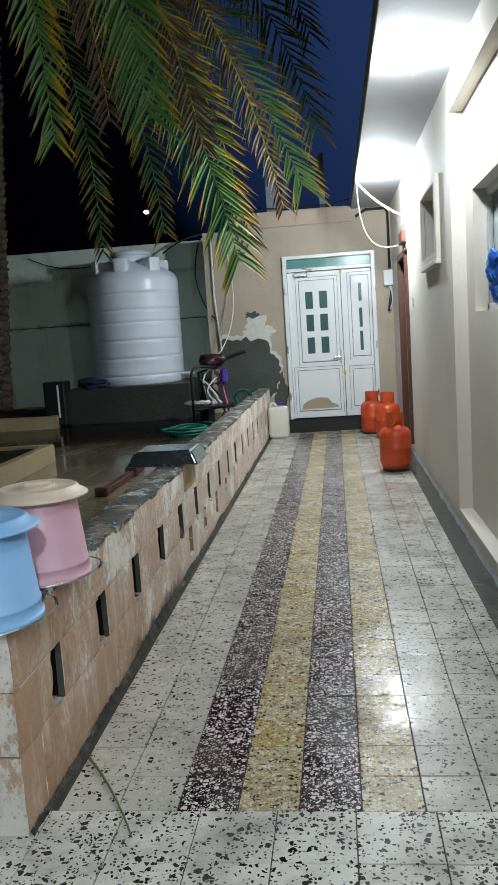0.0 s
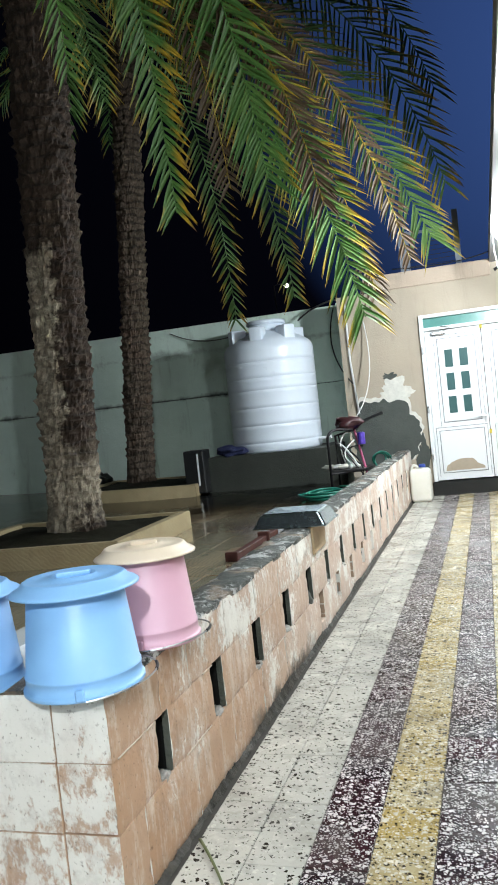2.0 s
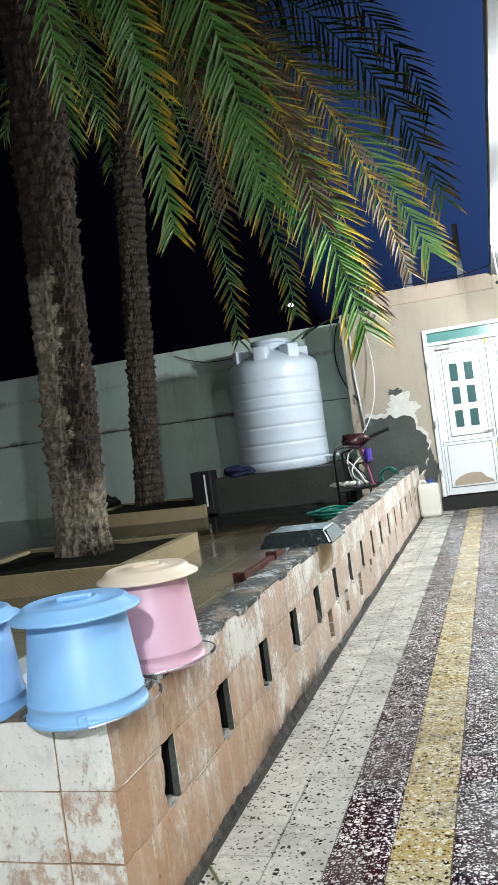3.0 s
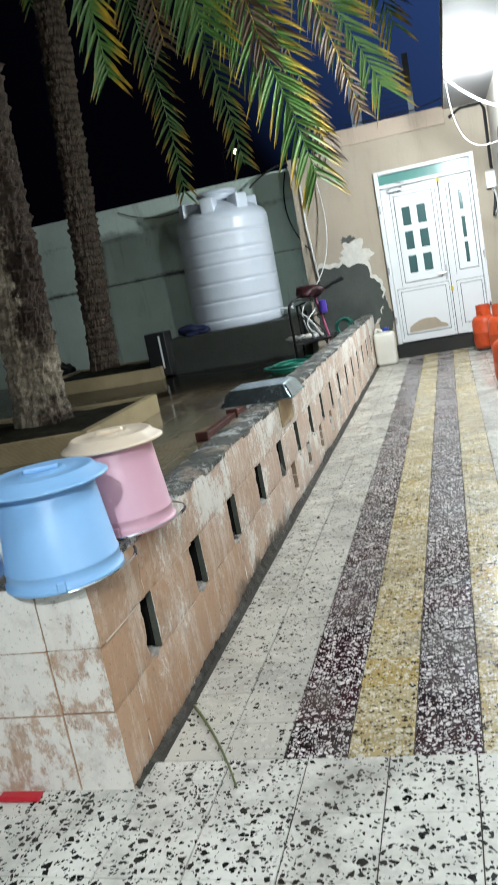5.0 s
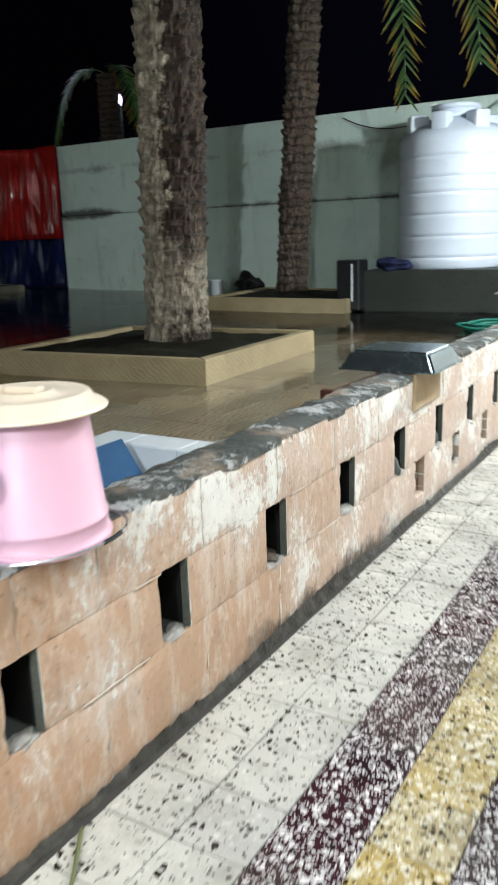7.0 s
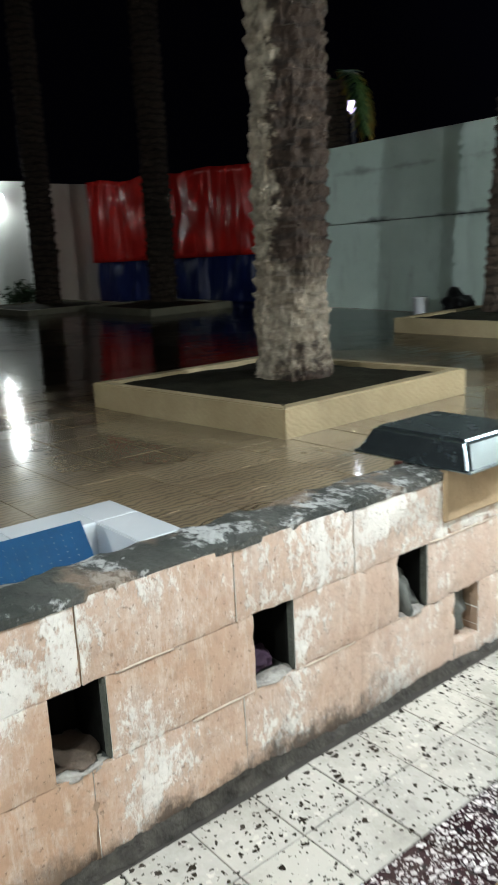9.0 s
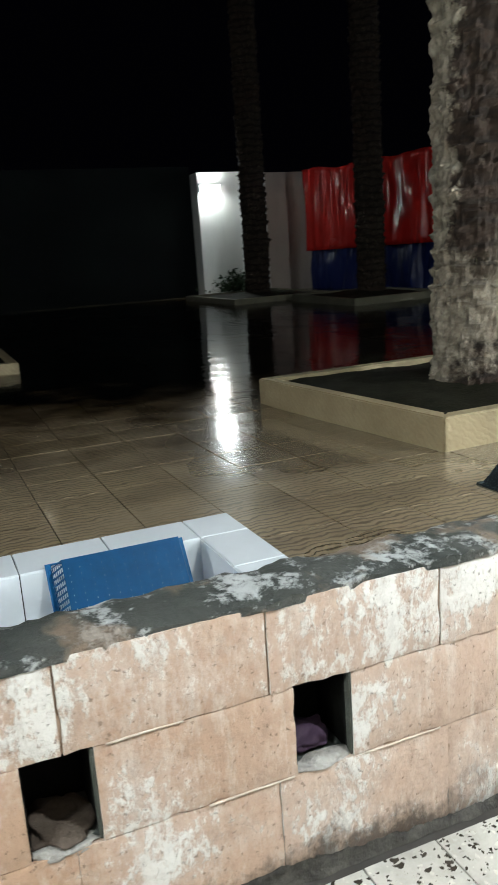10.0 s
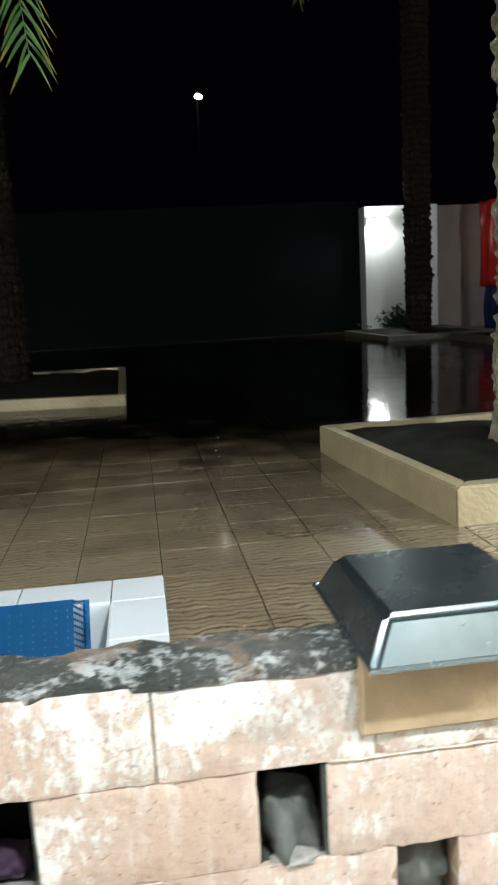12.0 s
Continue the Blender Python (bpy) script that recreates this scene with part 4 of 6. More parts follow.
def crown(seed, n, reach=2.6, lo=0.2, hi=2.2, avoid=None):
    rg = random.Random(seed)
    out = []
    for k in range(n):
        a = 2 * math.pi * k / n + rg.uniform(-0.2, 0.2)
        if avoid and avoid[0] < (a % (2 * math.pi)) < avoid[1]:
            continue
        out.append(dict(a=a, reach=reach * rg.uniform(0.8, 1.1), drop=rg.uniform(lo, hi), rise=rg.uniform(0.5, 1.3), count=46, dry=rg.uniform(0, 0.5)))
    return out


TOP1 = (-2.36, 4.25, 5.9)
NEAR_FRONDS = [
    dict(pts=(TOP1, (-0.25, 3.8, 5.0), (0.38, 3.4, 2.03)), width=0.42, dry=0.10, edge=0.16, count=115),
    dict(pts=(TOP1, (-0.45, 2.75, 6.60), (-0.05, 2.75, 2.89)), width=0.44, dry=0.0, edge=0.10, count=112),
    dict(pts=(TOP1, (-0.78, 2.50, 6.70), (-0.59, 2.50, 2.73)), width=0.30, dry=0.02, edge=0.45, count=115),
    dict(pts=(TOP1, (-1.15, 2.05, 6.60), (-0.84, 1.76, 3.36)), width=0.25, dry=0.0, count=80),
    dict(pts=(TOP1, (-0.30, 4.6, 5.70), (0.83, 4.6, 2.72)), width=0.46, dry=0.05, edge=0.15, dimmed=True, count=95),
    dict(pts=(TOP1, (0.15, 3.9, 5.20), (0.70, 3.7, 2.42)), width=0.20, dry=1.45, dimmed=True, count=90),
    dict(pts=(TOP1, (-0.55, 3.0, 5.50), (-0.36, 2.95, 2.95)), width=0.24, dry=1.6, dimmed=True, count=80),
    dict(pts=(TOP1, (-0.25, 3.4, 5.40), (0.20, 3.25, 2.80)), width=0.30, dry=1.6, dimmed=True, count=90),
    dict(pts=(TOP1, (-0.05, 3.9, 5.00), (0.45, 3.6, 2.20)), width=0.26, dry=1.6, dimmed=True, count=90),
    dict(pts=(TOP1, (0.20, 5.4, 6.30), (0.95, 6.0, 3.50)), width=0.46, dry=0.4, dimmed=True),
    dict(pts=(TOP1, (0.30, 5.6, 6.60), (0.93, 6.1, 4.45)), width=0.40, dry=0.3, dimmed=True),
    dict(pts=(TOP1, (-1.5, 6.3, 6.0), (-1.55, 6.7, 2.55)), width=0.30, dry=0.30, dimmed=True),
    dict(pts=(TOP1, (-0.9, 5.9, 5.6), (-0.70, 6.1, 2.62)), width=0.32, dry=0.3, dimmed=True),
    ]
for f in NEAR_FRONDS:
    f["twist"], f["droop"] = 0.8, 0.3
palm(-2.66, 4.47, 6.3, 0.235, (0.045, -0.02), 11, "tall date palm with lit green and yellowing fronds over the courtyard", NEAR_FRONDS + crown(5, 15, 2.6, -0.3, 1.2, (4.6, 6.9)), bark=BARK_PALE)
palm(-4.26, 9.45, 7.6, 0.20, (0.075, 0.0), 23, "date palm with a slender shaded trunk by the back wall", crown(9, 12, 2.6, 0.0, 1.8))
palm(-8.15, 0.85, 7.6, 0.155, (-0.02, -0.01), 37, "dark date palm at the edge of the courtyard", crown(12, 11, 2.5, 0.2, 1.8) + [dict(pts=((-7.6, 0.6, 7.5), (-4.6, 1.35, 7.4), (-3.95, 1.76, 2.95)), width=0.40, count=90, dimmed=True)], bark=BARK_UNLIT)
palm(-10.5, 8.59, 8.4, 0.22, (0.0, 0.0), 41, "dark date palm before the red tarpaulin", crown(14, 10, 2.5, 0.2, 1.8), bark=BARK_UNLIT)
palm(-12.5, 7.35, 8.6, 0.215, (0.0, 0.0), 43, "dark date palm silhouetted against the lit wall", crown(15, 10, 2.5, 0.2, 1.8), bark=BARK_UNLIT)

# ---- planters ----


def planter(corners, label, w=0.095, h=0.18, kerb=None):
    """A kerbed bed; corners run round it."""
    base = Vector(corners[0])
    ob = thing("planter", (base.x, base.y, YARD_Z), label, "planter", "palm planters")
    mid = sum((Vector(c) for c in corners), Vector((0, 0))) / 4
    inner = [Vector(c) + (mid - Vector(c)).normalized() * w * 1.414 for c in corners]
    for i in range(4):
        j = (i + 1) % 4
        q = [Vector(corners[i]), Vector(corners[j]), inner[j], inner[i]]
        bm = bmesh.new()
        lo = [bm.verts.new((*p, yard_at(p.x) - 0.02)) for p in q]
        hi = [bm.verts.new((*p, yard_at(p.x) + h)) for p in q]
        bm.faces.new(lo[::-1])
        bm.faces.new(hi)
        for a in range(4):
            b = (a + 1) % 4
            bm.faces.new((lo[a], lo[b], hi[b], hi[a]))
        bmesh.ops.recalc_face_normals(bm, faces=bm.faces)
        bmesh.ops.bevel(bm, geom=bm.edges[:], offset=0.008, segments=2, affect="EDGES")
        part("kerb", bm, kerb or KERB, ob, "grey kerb, darkened for the dim far yard" if kerb else "cream plastered kerb")
    bm = bmesh.new()
    n = 16
    grid = []
    for a in range(n + 1):
        row = []
        for b in range(n + 1):
            u, v = a / n, b / n
            p = inner[0].lerp(inner[1], u).lerp(inner[3].lerp(inner[2], u), v)
            row.append(bm.verts.new((p.x, p.y, yard_at(p.x) + h - 0.03 + 0.06 * math.sin(math.pi * u) * math.sin(math.pi * v) + 0.025 * noise.noise((p.x * 4, p.y * 4, 0)))))
        grid.append(row)
    for a in range(n):
        for b in range(n):
            bm.faces.new((grid[a][b], grid[a + 1][b], grid[a + 1][b + 1], grid[a][b + 1]))
    bmesh.ops.recalc_face_normals(bm, faces=bm.faces)
    part("soil", bm, SOIL, ob, "dark wet soil", 60)
    return ob


planter([(-1.816, 3.618), (-3.74, 3.45), (-3.80, 5.25), (-1.88, 5.42)], "cream kerbed planter of dark wet soil round a palm")
planter([(-3.00, 8.55), (-4.95, 8.25), (-5.1, 10.2), (-3.2, 10.35)], "cream kerbed planter beside the water tank")
planter([(-6.43, 2.13), (-6.72, 0.06), (-9.3, 0.06), (-9.2, 2.1)], "dim kerbed planter round a dark palm", h=0.11)
planter([(-9.5, 7.65), (-11.3, 7.45), (-11.5, 9.3), (-9.7, 9.5)], "low kerbed planter before the red tarpaulin", h=0.12, kerb=KERB_DIM)
planter([(-11.5, 6.45), (-13.4, 6.2), (-13.6, 8.2), (-11.7, 8.45)], "low kerbed planter before the lit wall", h=0.10, kerb=KERB_DIM)

# ---- standing water on the far part of the yard ----


def flood_water():
    """A clear film: what lies under it shows dimmed, and it mirrors at a low angle."""
    m = Mat("standing_water", 0.02)
    tree = m.t
    tree.nodes.remove(m.b)
    under, gloss, mixer = m.n("ShaderNodeBsdfTransparent"), m.n("ShaderNodeBsdfGlossy"), m.n("ShaderNodeMixShader")
    gloss.inputs["Roughness"].default_value = 0.03
    ripple = m.n("ShaderNodeBump")
    ripple.inputs["Strength"].default_value, ripple.inputs["Distance"].default_value = 0.34, 0.014
    m.set(ripple.inputs["Height"], m.math("ADD", m.noise(2.0, 3, 0.55, m.stretch(4.5, 1.2, 1)), m.math("MULTIPLY", m.noise(11, 2, 0.5), 0.25)))
    m.set(gloss.inputs["Normal"], ripple.outputs[0])
    fres = m.n("ShaderNodeFresnel")
    fres.inputs["IOR"].default_value = 1.55
    at = m.n("ShaderNodeSeparateXYZ")
    m.set(at.inputs[0], m.pos)
    reach = m.math("MAXIMUM", m.math("SUBTRACT", -3.6, at.outputs[0]), m.math("SUBTRACT", at.outputs[1], 6.1))
    patchy = m.math("ADD", m.math("MULTIPLY", m.math("SUBTRACT", m.noise(0.9, 3, 0.6), 0.5), 2.6), m.math("MULTIPLY", m.math("SUBTRACT", m.noise(3.2, 4, 0.6, m.stretch(1.6, 0.8, 1)), 0.5), 1.9))
    film = m.step(m.math("ADD", reach, patchy), -0.4, 1.5)
    m.set(under.inputs[0], m.mix(film, (1.0, 1.0, 1.0), (0.66, 0.59, 0.50)))
    m.set(mixer.inputs[0], m.math("MULTIPLY", fres.outputs[0], film))
    tree.links.new(under.outputs[0], mixer.inputs[1])
    tree.links.new(gloss.outputs[0], mixer.inputs[2])
    tree.links.new(mixer.outputs[0], next(n for n in tree.nodes if n.type == "OUTPUT_MATERIAL").inputs[0])
    return m.m


bm = bmesh.new()
sheet = [[bm.verts.new((-0.25 - 0.57 * i, 0.1 + 0.57 * k, yard_at(-0.25 - 0.57 * i) + 0.005)) for k in range(19)] for i in range(25)]
for i in range(24):
    for k in range(18):
        if i > 2 or k > 6:
            bm.faces.new((sheet[i][k], sheet[i][k + 1], sheet[i + 1][k + 1], sheet[i + 1][k]))
for v in [v for v in bm.verts if not v.link_faces]:
    bm.verts.remove(v)
bmesh.ops.recalc_face_normals(bm, faces=bm.faces)
solid("water", bm, flood_water(), "shallow standing water over the far courtyard tiles", "water")

# ---- sunken wash basin with crate ----
basin = thing("wash_basin", (-0.8, 1.5, YARD_Z), "sunken wash basin lined with white glazed tiles", "basin", kind="")
BX0, BX1, BY0, BY1 = -1.527, BACK_X - 0.008, 0.545, 2.311
RX, RY0, RY1 = BX0 + 0.225, 0.71, BY1 - 0.195
rims = [(BX0, RX, RY1 - 0.335 * k - 0.331, RY1 - 0.335 * k) for k in range(4)] + [(BX0, RX, BY0, RY1 - 1.344), (BX0, RX, RY1 + 0.004, BY1)]
rims += [(RX + 0.004 + 0.335 * k, min(BX1, RX + 0.335 * k + 0.335), RY1 + 0.004, BY1) for k in range(4) if RX + 0.335 * k < BX1 - 0.02]
rims += [(RX + 0.004, BX1, BY0, RY0)]
for a, b, c, d in rims:
    part("rim_tile", boxed(a, b, c, d, YARD_Z - 0.03, YARD_Z + 0.010, bev=0.003), POOL, basin)
part("basin_floor", boxed(RX, BX1, RY0, RY1, -0.02, 0.0), POOL, basin)
for k in range(4):
    a, b = RX + 0.335 * k, min(BX1, RX + 0.335 * k + 0.331)
    if b > a:
        part("basin_side", boxed(a, b, RY1 - 0.002, RY1 + 0.007, 0.0, YARD_Z + 0.004, bev=0.001), POOL, basin)
        part("basin_side", boxed(a, b, RY0 - 0.007, RY0 + 0.002, 0.0, YARD_Z + 0.004, bev=0.001), POOL, basin)
for k in range(4):
    b = RY1 - 0.335 * k
    part("basin_side", boxed(RX - 0.007, RX + 0.002, max(RY0, b - 0.331), b, 0.0, YARD_Z + 0.004, bev=0.001), POOL, basin)
part("basin_side", boxed(BX1 - 0.003, BX1 + 0.004, RY0, RY1, 0.0, YARD_Z + 0.004), POOL, basin)


def crate():
    ob = thing("crate", (0, 0, 0), "blue plastic lattice crate standing in the wash basin", "crate")
    L, W, H = 0.55, 0.36, 0.26

    def side(p, u, v, nu, nv, half=0.006):
        """One moulded sheet with rows of square holes."""
        bm = bmesh.new()
        p, u, v = Vector(p), Vector(u), Vector(v)
        cuts = []
        for way, count in ((u, nu), (v, nv)):
            h = half / way.length
            cuts.append([0.0] + [c for q in range(count + 1) for c in (q / count - h, q / count + h)][1:-1] + [1.0])
        grid = [[bm.verts.new(p + u * a + v * b) for b in cuts[1]] for a in cuts[0]]
        for a in range(len(cuts[0]) - 1):
            for b in range(len(cuts[1]) - 1):
                if a % 2 == 0 or b % 2 == 0:
                    bm.faces.new((grid[a][b], grid[a + 1][b], grid[a + 1][b + 1], grid[a][b + 1]))
        bmesh.ops.solidify(bm, geom=bm.faces[:], thickness=0.008)
        return bm

    t = 0.03
    part("side", side((-L / 2, -W / 2, 0), (L, 0, 0), (0, -t, H), 16, 7), CRATE, ob)
    part("side", side((-L / 2, W / 2, 0), (L, 0, 0), (0, t, H), 16, 7), CRATE, ob)
    part("side", side((-L / 2, -W / 2, 0), (0, W, 0), (-t, 0, H), 10, 7), CRATE, ob)
    part("side", side((L / 2, -W / 2, 0), (0, W, 0), (t, 0, H), 10, 7), CRATE, ob)
    part("bottom", side((-L / 2, -W / 2, 0), (L, 0, 0), (0, W, 0), 15, 11, 0.0156), CRATE, ob)
    bm = tubed([(-L / 2 - t, -W / 2 - t, H), (L / 2 + t, -W / 2 - t, H), (L / 2 + t, W / 2 + t, H), (-L / 2 - t, W / 2 + t, H), (-L / 2 - t, -W / 2 - t, H)], 0.011, 6)
    part("crate_rim", bm, CRATE, ob)
    return ob


c = crate()
c.matrix_basis = pose(-1.10, 1.79, 0.285, 0, -125, 0) @ Matrix.Diagonal((0.64, 1.16, 0.42, 1))

# ---- buckets upside down, each with a lid on top ----


def bucket(body, lid, name_lid):
    ob = thing("bucket", (0, 0, 0), "", "bucket", "upturned buckets on the wall")
    prof = [(0.170, 0.0), (0.189, 0.0), (0.192, 0.003), (0.192, 0.013), (0.189, 0.016), (0.1845, 0.017), (0.1825, 0.050), (0.1845, 0.052), (0.184, 0.058), (0.1805, 0.060), (0.154, 0.292), (0.150, 0.300), (0.142, 0.302)]
    part("body", lathe(bmesh.new(), prof, 64), body, ob, "", 28)
    pl = [(0.150, 0.304), (0.198, 0.298), (0.205, 0.299), (0.206, 0.303), (0.198, 0.309), (0.176, 0.318), (0.164, 0.333), (0.156, 0.337), (0.147, 0.333), (0.080, 0.334), (0.074, 0.340), (0.066, 0.342), (0.055, 0.336)]
    lid_ob = part("lid", lathe(bmesh.new(), pl, 56), lid, ob, name_lid, 40)
    bm = bmesh.new()
    box(bm, -0.055, 0.055, -0.014, 0.014, 0.334, 0.352, bev=0.006, seg=2)
    part("lid_grip", bm, lid, lid_ob)
    pts = [(0.197 * math.cos(a) * 1.12 + 0.012, 0.197 * math.sin(a) * 1.12, 0.010 + 0.015 * math.cos(a)) for a in (radians(-88 + 8 * i) for i in range(23))]
    part("wire_handle", tubed(pts, 0.0028, 6), STEEL, ob, "thin wire handle")
    bm = tubed([(0.197 * math.cos(a) * 1.12 + 0.012, 0.197 * math.sin(a) * 1.12, 0.010 + 0.015 * math.cos(a)) for a in (radians(-10 + 5 * i) for i in range(5))], 0.0055, 8)
    part("handle_grip", bm, BLACK, ob)
    for s in (-1, 1):
        part("handle_lug", boxed(-0.014, 0.014, s * 0.196 - 0.008, s * 0.196 + 0.008, 0.006, 0.040, bev=0.004), body, ob)
    return ob


TOP = WALL_TOP + 0.008
blue = bucket(BLUE_PL, BLUE_PL, "")
tagged(blue, "sky blue plastic bucket upside down with its lid on top")
blue.matrix_basis = pose(-0.098, -0.065, TOP, 0, 0, 24) @ Matrix.Diagonal((0.935, 0.935, 0.97, 1))
blue2 = copy_thing(blue, pose(-0.487, -0.08, TOP, 0, 0, 200) @ Matrix.Diagonal((0.93, 0.93, 0.97, 1)))
pink = bucket(PINK_PL, CREAM_PL, "cream lid")
tagged(pink, "pink plastic bucket upside down under a cream lid")
pink.matrix_basis = pose(-0.072, 0.388, TOP - 0.002, 0, 0, 8) @ Matrix.Diagonal((0.87, 0.87, 1.0, 1))

# ---- upturned metal tray ----
tray = thing("tray", (-0.17, 2.85, TOP), "upturned galvanised metal tray lying on the wall", "tray")
bm = bmesh.new()
TX0, TX1, TY0, TY1 = -0.372, 0.100, 2.66, 3.09
tz0, tz1, s = 0.708, 0.795, 0.045
lo = [bm.verts.new(p) for p in ((TX0, TY0, tz0), (TX1, TY0, tz0), (TX1, TY1, tz0), (TX0, TY1, tz0))]
hi = [bm.verts.new(p) for p in ((TX0 + s, TY0 + s, tz1), (TX1 - s, TY0 + s, tz1), (TX1 - s, TY1 - s, tz1), (TX0 + s, TY1 - s, tz1))]
bm.faces.new(hi)
for i in range(4):
    bm.faces.new((lo[i], lo[(i + 1) % 4], hi[(i + 1) % 4], hi[i]))
bmesh.ops.bevel(bm, geom=[e for e in bm.edges if len(e.link_faces) == 2], offset=0.014, segments=3, affect="EDGES")
bmesh.ops.solidify(bm, geom=bm.faces[:], thickness=0.003)
part("pan", bm, TRAY_MAT, tray, "", 40)
part("rolled_rim", tubed([(TX0, TY0, tz0), (TX1, TY0, tz0), (TX1, TY1, tz0), (TX0, TY1, tz0), (TX0, TY0, tz0)], 0.006, 6), TRAY_MAT, tray)
part("foot_block", boxed(-0.16, -0.03, 2.72, 3.02, WALL_TOP + 0.005, tz0 + 0.02), CEMENT, low, "cement pad")

# ---- water tank on its plinth ----
solid("tank_plinth", boxed(-2.95, -1.10, 8.95, 10.45, 0.30, 0.88, bev=0.01), plaster("dark_wet_cement", (0.040, 0.045, 0.037), (0.026, 0.030, 0.024), (0.015, 0.015, 0.013), 2, 0.4, 0.5, 0.4), "dark wet cement plinth under the tank", "plinth")
tank = thing("water_tank", (-2.0, 9.70, 0.88), "white ribbed plastic water tank on a cement plinth", "water tank")
prof = [(0.66, 0.0), (0.675, 0.02)]
for z in (0.14, 0.40, 0.66, 0.92, 1.10, 1.34):
    prof += [(0.686, z - 0.05), (0.688, z - 0.010), (0.682, z - 0.004), (0.682, z + 0.004), (0.688, z + 0.010), (0.686, z + 0.05)]
prof += [(0.688, 1.50), (0.680, 1.56), (0.64, 1.63), (0.50, 1.72), (0.30, 1.80), (0.27, 1.82)]
part("shell", lathe(bmesh.new(), prof, 72, (-2.0, 9.70, 0.88)), TANK_WHITE, tank, "", 50)
neck = part("neck", lathe(bmesh.new(), [(0.27, 1.78), (0.27, 1.92), (0.255, 1.92)], 48, (-2.0, 9.70, 0.88)), TANK_WHITE, tank, "", 40)
part("lid", lathe(bmesh.new(), [(0.26, 1.92), (0.30, 1.925), (0.30, 1.975), (0.27, 1.985), (0.10, 2.0)], 48, (-2.0, 9.70, 0.88)), TANK_WHITE, neck, "", 40)
for a in (40, 150, 215, 268, 320):
    ca, sa = math.cos(radians(a)), math.sin(radians(a))
    bm = bmesh.new()
    box(bm, 0.36, 0.60, -0.10, 0.10, 1.58, 1.86, bev=0.03, seg=2)
    bm.transform(Matrix.Translation((-2.0, 9.70, 0.88)) @ Matrix.Rotation(radians(a), 4, "Z"))
    part("lifting_lug", bm, TANK_WHITE, tank, "", 40)
part("outlet_pipe", tubed([(-1.32, 9.55, 1.0), (-1.12, 9.5, 1.0), (-1.12, 9.5, 1.06)], 0.022, 10), PVC_WHITE, tank)

# ---- double door ----
dx0, dx1, dz0, dz1 = DOOR
dy = END_Y - 0.01
door = solid("door_1", boxed(dx0, dx1, END_Y + 0.10, END_Y + 0.16, 0.0, dz1), BLACK, "white double door, closed, with small teal panes", "door")
F = 0.06
for n_, dims in (("frame_post", (dx0, dx0 + F, dy - 0.04, dy + 0.1, dz0, dz1)), ("frame_post", (dx1 - F, dx1, dy - 0.04, dy + 0.1, dz0, dz1)), ("frame_head", (dx0 + F, dx1 - F, dy - 0.038, dy + 0.1, dz1 - 0.05, dz1)), ("frame_rail", (dx0 + F, dx1 - F, dy - 0.038, dy + 0.1, dz1 - 0.235, dz1 - 0.185))):
    part(n_, boxed(*dims, bev=0.006), PVC_WHITE, door)
part("transom_pane", boxed(dx0 + F, dx1 - F, dy + 0.02, dy + 0.03, dz1 - 0.185, dz1 - 0.05), plain("green_transom_glass", (0.12, 0.30, 0.27), 0.15), door, "green glass transom")
LT = dz1 - 0.24
GASKET = plain("grey_gasket", (0.20, 0.22, 0.24), 0.45)


def leaf(x0, x1, panes, upper, lower, arch):
    ob = part("leaf", boxed(x0, x1, dy + 0.01, dy + 0.05, dz0 + 0.01, LT, bev=0.004), PVC_WHITE, door)
    for (a, b, c, d), nm in ((upper, "upper_panel"), (lower, "lower_panel")):
        p = part(nm, boxed(a, b, dy - 0.006, dy + 0.012, c, d, bev=0.004), PVC_WHITE, ob)
        for dims in ((a - 0.009, a, c - 0.009, d + 0.009), (b, b + 0.009, c - 0.009, d + 0.009), (a, b, c - 0.009, c), (a, b, d, d + 0.009), (a - 0.055, a - 0.049, c - 0.055, d + 0.055), (b + 0.049, b + 0.055, c - 0.055, d + 0.055), (a - 0.049, b + 0.049, d + 0.049, d + 0.055)):
            part("moulding", boxed(dims[0], dims[1], dy + 0.004, dy + 0.0125, dims[2], dims[3], bev=0.001), GASKET, ob)
    for a, b, c, d in panes:
        part("pane", boxed(a, b, dy - 0.010, dy - 0.003, c, d, bev=0.003), PANE, ob)
    return ob


pz = ((1.83, 2.08), (1.50, 1.745), (1.17, 1.41))
leaf1 = leaf(dx0 + F + 0.004, 1.140, [(a, b, c, d) for c, d in pz for a, b in ((0.615, 0.725), (0.820, 0.935))], (0.53, 1.04, 1.05, 2.24), (0.45, 1.06, 0.32, 0.92), False)
leaf2 = leaf(1.148, dx1 - F - 0.004, [(1.395, 1.440, c, d) for c, d in ((1.90, 2.16), (1.52, 1.80), (1.18, 1.46))], (1.29, 1.54, 1.10, 2.27), (1.27, 1.55, 0.36, 0.90), True)
part("peeled_film", flake((0.74, dy - 0.007, 0.345), 0.26, 0.17, "y", 2.0, 0.0015, 40, 0.25, -0.015), plain("tan_dust", (0.42, 0.35, 0.26), 0.8), leaf1, "tan patch of peeled film")
h = part("door_handle", tubed([(1.10, dy - 0.01, 1.10), (1.10, dy - 0.05, 1.10), (0.99, dy - 0.055, 1.10)], 0.011, 8), STEEL, leaf1, "steel lever handle")
part("handle_plate", boxed(1.085, 1.115, dy - 0.008, dy + 0.012, 1.00, 1.20, bev=0.003), STEEL, leaf1)
part("door_closer", boxed(0.46, 0.66, dy - 0.05, dy + 0.01, LT - 0.065, LT - 0.015, bev=0.006), STEEL, leaf1, "steel door closer")
